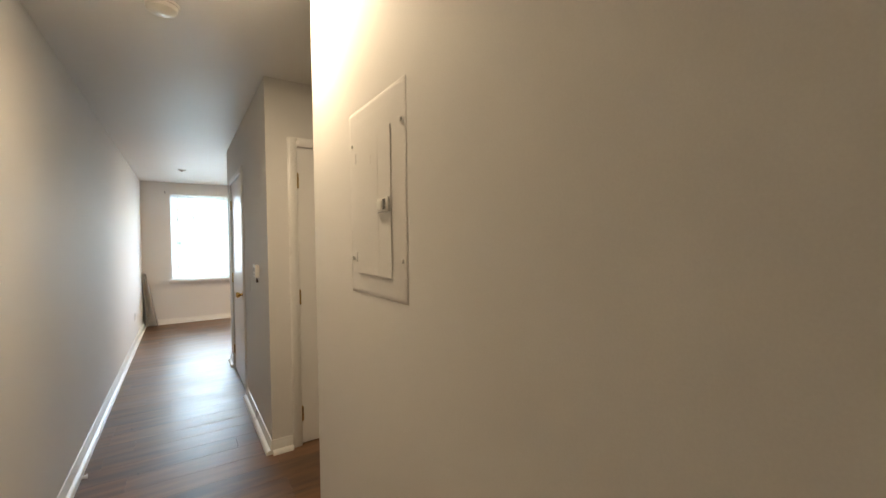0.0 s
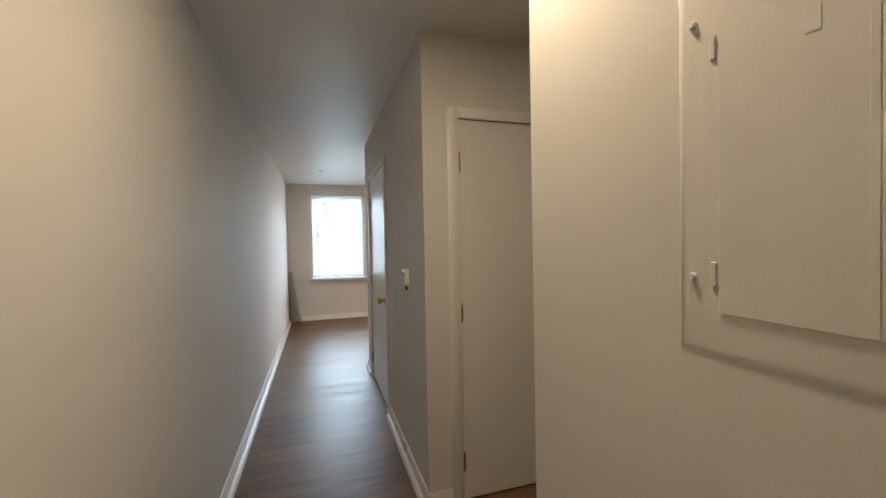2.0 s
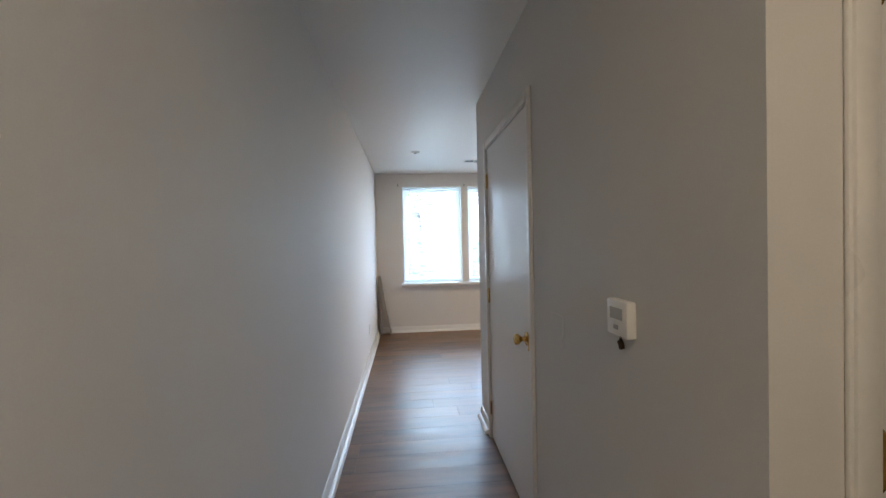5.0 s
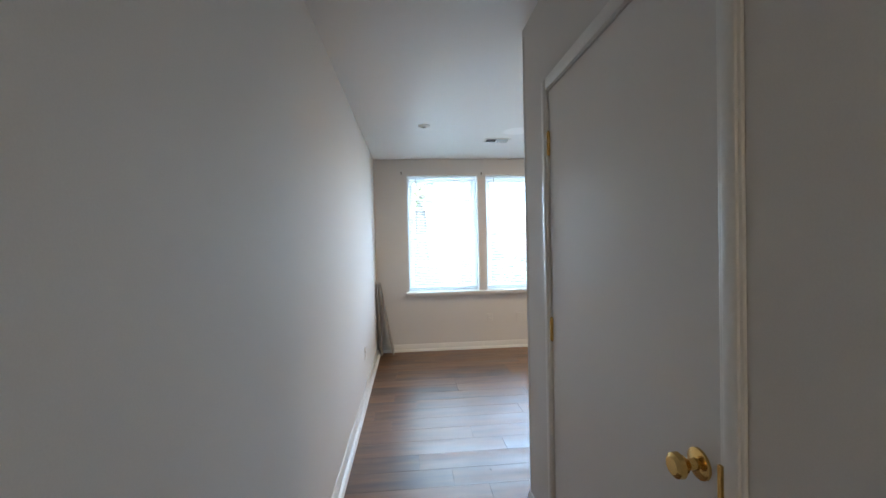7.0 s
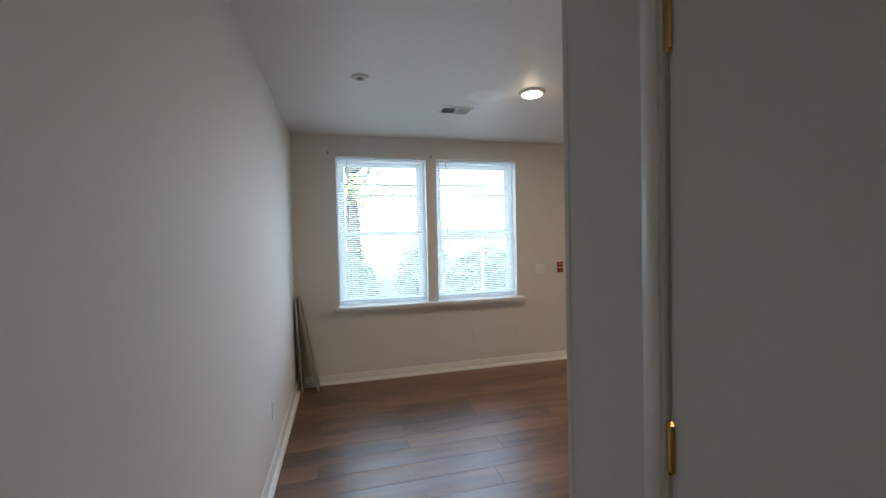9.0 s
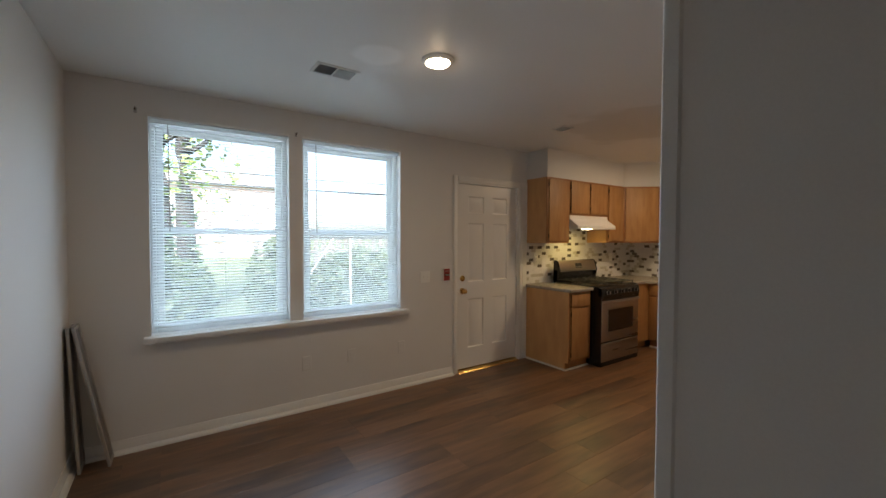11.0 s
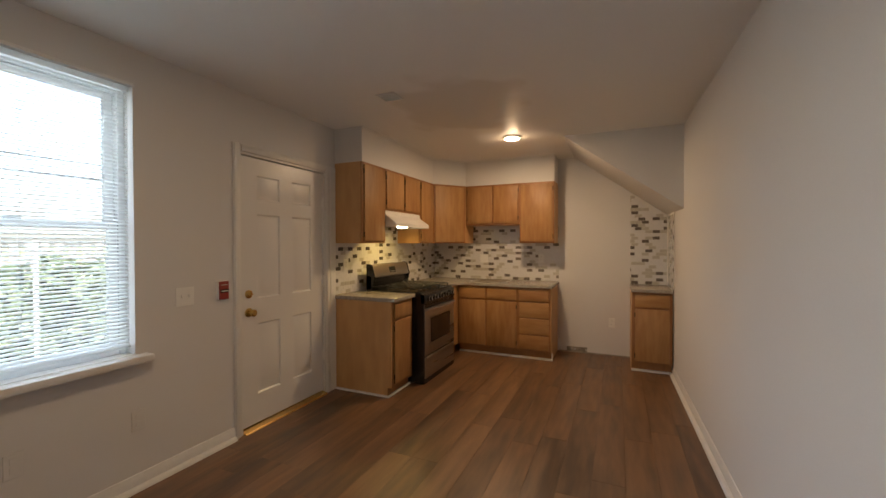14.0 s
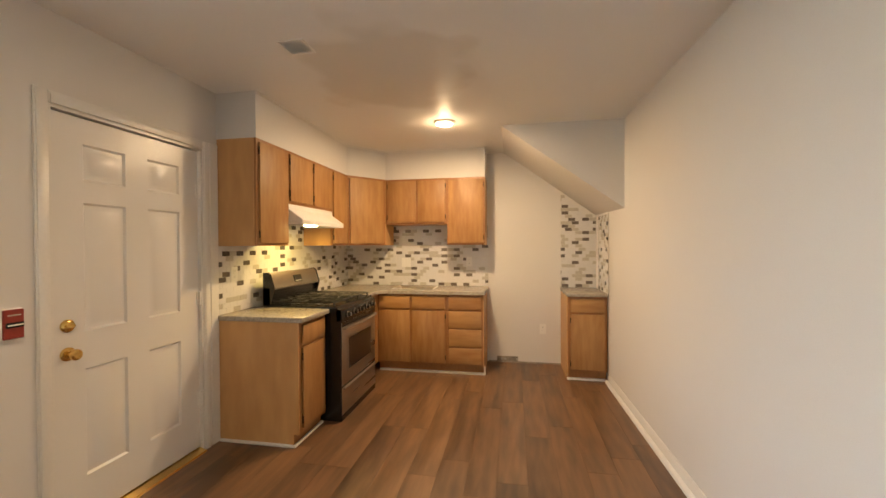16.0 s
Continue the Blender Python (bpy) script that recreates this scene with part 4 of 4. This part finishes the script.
# burners and grates
for x in (RX0 + 0.19, (RX0 + RX1) / 2, RX1 - 0.19):
    for y in ((-0.52, -0.24) if abs(x - (RX0 + RX1) / 2) > 0.1 else (-0.38,)):
        b = part("burner", lathe((x, y, 0.918), "z", [(0, 0.05), (0.008, 0.048), (0.010, 0.036), (0.018, 0.036), (0.020, 0.030), (0.020, 0)], 20), IRON, r)
        part("burner_bowl", lathe((x, y, 0.9182), "z", [(0, 0.085), (0.0025, 0.08), (0.0015, 0.05)], 24), CHROME, b)
for i in range(3):
    a = RX0 + 0.02 + i * 0.242
    b = a + 0.236
    bm = bmesh.new()
    z = 0.948
    for y in (-0.665, -0.38, -0.10):
        add_tube(bm, [(a, y, z), (b, y, z)], 0.006, 6)
    for x in (a, (a + b) / 2, b):
        add_tube(bm, [(x, -0.665, z), (x, -0.10, z)], 0.006, 6)
    for yc in (-0.52, -0.24):
        for k in range(4):
            ang = math.pi / 4 + k * math.pi / 2
            cx = (a + b) / 2
            add_tube(bm, [(cx + 0.03 * math.cos(ang), yc + 0.03 * math.sin(ang), z + 0.004), (cx + 0.10 * math.cos(ang), yc + 0.10 * math.sin(ang), z)], 0.005, 6)
    for x in (a, b):
        for y in (-0.665, -0.38, -0.10):
            add_tube(bm, [(x, y, z), (x, y, 0.919)], 0.007, 6)
    part("grate", bm, IRON, r, "black cast iron grate")

r.location += Vector((0.006, -0.028, 0))

# ---- range hood ----
h = thing("range_hood", (4.9, -0.25, 1.56), "cream painted under-cabinet range hood with lamp on", "range hood")
HX0, HX1 = 4.514, 5.286
part("shell", prism([(0, 1.60), (0, 1.744), (-0.318, 1.744), (-0.322, 1.70), (-0.44, 1.618), (-0.44, 1.60)], "x", HX0, HX1, 0.003), TRIM, h)
bm = box((HX0, -0.44, 1.578), (HX1, -0.428, 1.5995), 0.002)
add_box(bm, (HX0, -0.428, 1.578), (HX0 + 0.012, 0, 1.5995))
add_box(bm, (HX1 - 0.012, -0.428, 1.578), (HX1, 0, 1.5995))
part("lip", bm, TRIM, h)
part("filter", box((HX0 + 0.36, -0.42, 1.592), (HX1 - 0.02, -0.05, 1.5995)), GREYMETAL, h, "grey grease filter")
part("lamp_lens", box((4.77, -0.39, 1.572), (4.86, -0.30, 1.5915), 0.009, 2), HOODLED, h, "glowing hood lamp lens")

# ---- backsplash ----
random.seed(7)


def tile_wall(name, axis, at, u0, u1, z0, z1, s, near=None, clip=None):
    """Mosaic of small offset tiles; s: the side it faces; near: the stretch whose tiles are single pieces."""
    th = 0.004
    a, b = sorted((at, at + s * th))
    ground = box((u0, a, z0), (u1, b, z1)) if axis == "y" else box((a, u0, z0), (b, u1, z1))
    if clip:
        ground = prism(clip, "x", a, b)
    base = structure(name, ground, GROUT, "mosaic backsplash of white, beige and dark tiles", "backsplash")
    mats = (TILE_A, TILE_B, TILE_C)
    shared, joined = {}, [bmesh.new() for _ in mats]
    hgt, gap, row, last_dark, ln = 0.0362, 0.0022, 0, 0, 0.0745
    recent = {}
    z = z0 + 0.001
    while z + hgt < z1:
        u = u0 - (0.0383 if row % 2 else 0.0)
        above, recent, last_dark = recent, {}, 0
        while u < u1:
            p, q = max(u, u0 + 0.001), min(u + ln, u1 - 0.001)
            k = random.choices((0, 1, 2), (0.56, 0.22, 0.22))[0]
            col = round((u - u0) / 0.03835)
            if k == 2 and (last_dark == 2 or above.get(col - 1) == 2 and random.random() < 0.6 or above.get(col + 1) == 2):
                k = 0
            last_dark = recent[col] = k
            u += ln + gap
            if q - p < 0.006:
                continue
            if clip and z + hgt > 1.735 + (p - SY) * 0.732 - 0.004:
                continue
            if near and near[0] <= p and q <= near[1] and q - p == ln:
                key = (k, ln)
                if key not in shared:
                    bm = box((-ln / 2, -0.002, -hgt / 2), (ln / 2, 0.002, hgt / 2), 0.001) if axis == "y" else box((-0.002, -ln / 2, -hgt / 2), (0.002, ln / 2, hgt / 2), 0.001)
                    shared[key] = mesh_of("tile", bm, mats[k], False)
                t = new("tile", shared[key])
                t.parent = base
                t.location = ((p + q) / 2, at + s * (th + 0.001), z + hgt / 2) if axis == "y" else (at + s * (th + 0.001), (p + q) / 2, z + hgt / 2)
            else:
                c, d = sorted((at + s * (th - 0.001), at + s * (th + 0.003)))
                if axis == "y":
                    add_box(joined[k], (p, c, z), (q, d, z + hgt))
                else:
                    add_box(joined[k], (c, p, z), (d, q, z + hgt))
        z += hgt + gap
        row += 1
    for bm, m in zip(joined, mats):
        if bm.verts:
            o = part("tiles", bm, m, base)
            o["kind"] = "stuff"
        else:
            bm.free()


tile_wall("backsplash_range", "y", 0, 4.112, BX, CT + 0.001, 1.60, -1, (4.112, 4.75))
tile_wall("backsplash_sink", "x", BX, -1.80, -0.005, CT + 0.001, 1.645, -1)
tile_wall("backsplash_recess", "x", BX, SY + 0.001, -2.641, CT + 0.001, 2.03, -1,
          clip=[(SY + 0.001, CT), (-2.641, CT), (-2.641, 2.02), (SY + 0.001, 1.733)])
tile_wall("backsplash_recess_side", "y", SY - 0.009, 5.80, BX - 0.008, CT + 0.001, 1.735, 1)
wall_plate((4.27, -0.006, 1.19), "-y")
wall_plate((5.86, -0.006, 1.19), "-y")
wall_plate((BX - 0.006, -0.78, 1.19), "-x", 0.116, 0.116, "switch", "white two-gang switch on the backsplash", 2)
wall_plate((BX - 0.006, -1.57, 1.20), "-x")

# bare strip and pipe stubs where the refrigerator stood
bm = box((BX - 0.006, -2.15, 0.012), (BX, -1.90, 0.070), 0.002)
single("wall_cutout", bm, PLASTER, "rough unpainted wall cut-out near the floor", "wall patch")
for y in (-1.96, -2.00, -2.14):
    single("pipe_stub", lathe((BX - 0.006, y, 0.042), "-x", [(0, 0.012), (0.02, 0.012), (0.02, 0.007), (0.005, 0.006), (0.005, 0)], 14), GREYMETAL, "small grey capped pipe stub", "pipe", "pipe stubs in the recess")
structure("floor_gap", box((BX - 0.02, -2.64, 0.0005), (BX - 0.001, -1.80, 0.012)), PLASTER, "uneven bare plaster edge at the floor", "trim")

# ---- outside ----
GZ = -0.35
structure("ground", box((-200, 0.22, GZ - 0.2), (200, 300, GZ)), SOIL, "grassy back yard ground", "ground")
structure("pavement", box((-3, 0.22, GZ), (9, 2.6, GZ + 0.04), 0.01), CONCRETE, "pale concrete patio", "pavement")
random.seed(3)


def leaves(n, centre, size, leaf, jitter=1.0):
    bm = bmesh.new()
    for _ in range(n):
        while True:
            p = Vector((random.uniform(-1, 1), random.uniform(-1, 1), random.uniform(-1, 1)))
            if 0.25 < p.length < 1 and noise.noise(p * 2.3 + Vector(centre)) > -0.12:
                break
        p = Vector(centre) + Vector((p.x * size[0], p.y * size[1], p.z * size[2]))
        if p.z < GZ + 0.03:
            continue
        q = Euler((random.uniform(0, 3), random.uniform(0, 3), random.uniform(0, 6))).to_matrix()
        s = leaf * random.uniform(0.6, 1.4)
        v = [bm.verts.new(p + q @ Vector(c) * s) for c in ((0, -1, 0), (0.5, -0.2, 0.1), (0.45, 0.4, 0.1), (0, 1, 0), (-0.45, 0.4, 0.1), (-0.5, -0.2, 0.1))]
        bm.faces.new(v)
    return bm


def tree(x, y, r, h, crown, label):
    t = thing("tree", (x, y, GZ), label, "tree")
    pts = [(x + 0.03 * math.sin(k * 1.3), y + 0.05 * math.cos(k), GZ - 0.05 + h * k / 7) for k in range(8)]
    part("trunk", tube(pts, [r * (1.25 - 0.09 * k) for k in range(8)], 12), BARK, t)
    for k in range(5):
        a = k * 2.4
        z = h * (0.5 + 0.08 * k)
        part("limb", tube([(x, y, z), (x + 0.6 * math.cos(a), y + 0.5 * math.sin(a), z + 0.5), (x + 1.3 * math.cos(a), y + 1.1 * math.sin(a), z + 0.9)], [r * 0.4, r * 0.25, r * 0.1], 7), BARK, t)
    part("crown", leaves(crown, (x + 0.3, y, h * 0.86), (2.2, 1.6, h * 0.28), 0.09), LEAF, t)
    part("low_foliage", leaves(170, (x + 0.35, y - 0.2, 3.1), (0.75, 0.5, 1.2), 0.07), SUNLEAF, t, "yellow-green leaves with sunlight painted into the colour")
    part("ivy", leaves(700, (x, y, 0.9), (r * 1.9, r * 1.9, 1.7), 0.05), IVY, t, "ivy on the trunk")


tree(0.80, 7.0, 0.17, 6.5, 1800, "dark tree trunk with ivy behind the house")
tree(0.36, 7.3, 0.18, 7.0, 1500, "slim leafy tree behind the house")
for cx, cy, sx, sz, n in ((0.55, 5.4, 0.75, 0.75, 1900), (2.55, 6.0, 0.75, 0.95, 1700), (4.2, 5.7, 1.2, 0.8, 2000), (5.9, 6.0, 1.2, 1.0, 1800), (7.8, 6.0, 1.2, 0.9, 1500), (-1.2, 5.6, 1.3, 0.9, 1400)):
    tagged(single("shrub", leaves(int(n * 1.3), (cx, cy, GZ + sz * 0.7), (sx, 0.7, sz * 1.25), 0.085), LEAF, "unkempt green shrub along the yard fence", "shrub", "shrubs along the fence"))
fence = thing("fence", (2, 6.8, GZ), "weathered wooden yard fence with pickets", "fence")
me = mesh_of("picket", box((-0.06, -0.01, 0), (0.06, 0.01, 1.75), 0.004), FENCE, False)
for i in range(46):
    f = new("picket", me)
    f.parent = fence
    f.location = (0.2 + i * 0.2, random.uniform(-0.01, 0.01), random.uniform(-0.02, 0.02))
for z in (0.3, 1.4):
    part("rail", box((2.1, 6.82, GZ + z), (11.3, 6.86, GZ + z + 0.09)), FENCE, fence)
p = thing("clothes_pole", (3.7, 4.7, GZ), "white metal pole with slanting brace in the yard", "pole")
part("post", tube([(3.7, 4.7, GZ), (3.7, 4.7, 1.45)], 0.028, 10), PVC, p)
part("brace", tube([(2.75, 4.75, 0.55), (3.35, 4.75, 1.45)], 0.02, 8), PVC, p)
part("ground_bar", tube([(2.75, 4.75, GZ), (2.75, 4.75, 0.56)], 0.03, 8), PVC, p)
for k, z in enumerate((2.95, 3.25)):
    pts = [(-12 + 4 * i, 7.2 + 0.05 * k, z - 0.25 * math.sin(math.pi * i / 7)) for i in range(8)]
    single("overhead_cable", tube(pts, 0.018, 5), BLACK, "thin dark overhead utility cable", "cable", "cables over the yard")
hs = thing("house", (4, 42, GZ), "low pale red brick house beyond the yard", "house")
part("wall", box((-1, 38, GZ), (9, 46, 6.2)), REDBRICK, hs)
part("roof", prism([(-1.4, 6.2), (9.4, 6.2), (8, 7.4), (0, 7.4)], "y", 37.6, 46.4), ROOF, hs)
for x, z in ((0.5, 1.0), (3.5, 1.0), (6.5, 1.0), (0.5, 3.9), (3.5, 3.9), (6.5, 3.9)):
    w = part("window", box((x, 37.9, z), (x + 1.1, 38, z + 1.5)), VINYL, hs)
    part("pane", box((x + 0.1, 37.88, z + 0.1), (x + 1.0, 37.9, z + 1.4)), ROOF, w)

# ---- floor planks ----
random.seed(11)
PW, PL = 0.182, 1.22
plank_mesh = {}


def plank(x0, x1, y0, y1):
    key = (round(x1 - x0, 3), round(y1 - y0, 3))
    if key not in plank_mesh:
        lx, ly = key
        plank_mesh[key] = mesh_of("plank", box((-lx / 2, -ly / 2, -0.004), (lx / 2, ly / 2, 0.0), 0.0005), PLANK, False)
    o = new("plank", plank_mesh[key])
    o.parent = floor_ob
    o.location = ((x0 + x1) / 2, (y0 + y1) / 2, 0)


y = 0.0
while y > -9.6:
    y0 = max(y - PW + 0.0007, -9.6)
    end = BX if y > SY else (3.3 if -6.8 < y < DY + 0.1 else 1.15)
    x = -random.choice((0.15, 0.35, 0.55, 0.75, 0.95, 1.1))
    while x < end:
        a, b = max(x, 0.0), min(x + PL - 0.0007, end)
        if b - a > 0.02:
            plank(a, b, y0, y)
        x += PL
    y -= PW
random.seed(5)
bm = bmesh.new()
for _ in range(26):
    x, yy = random.uniform(0.15, 0.95), random.uniform(-6.8, -0.6)
    s = random.uniform(0.002, 0.007)
    add_box(bm, (x, yy, 0), (x + s, yy + s * random.uniform(0.5, 2), s * 0.4))
tagged(single("floor_debris", bm, DARKVOID, "scattered dark crumbs of dirt on the floor", "debris"), kind="stuff")
single("paper_scrap", prism([(0.035, -5.32), (0.07, -5.335), (0.065, -5.30)], "z", 0.0, 0.012), WHITE, "small torn white scrap by the baseboard", "scrap")
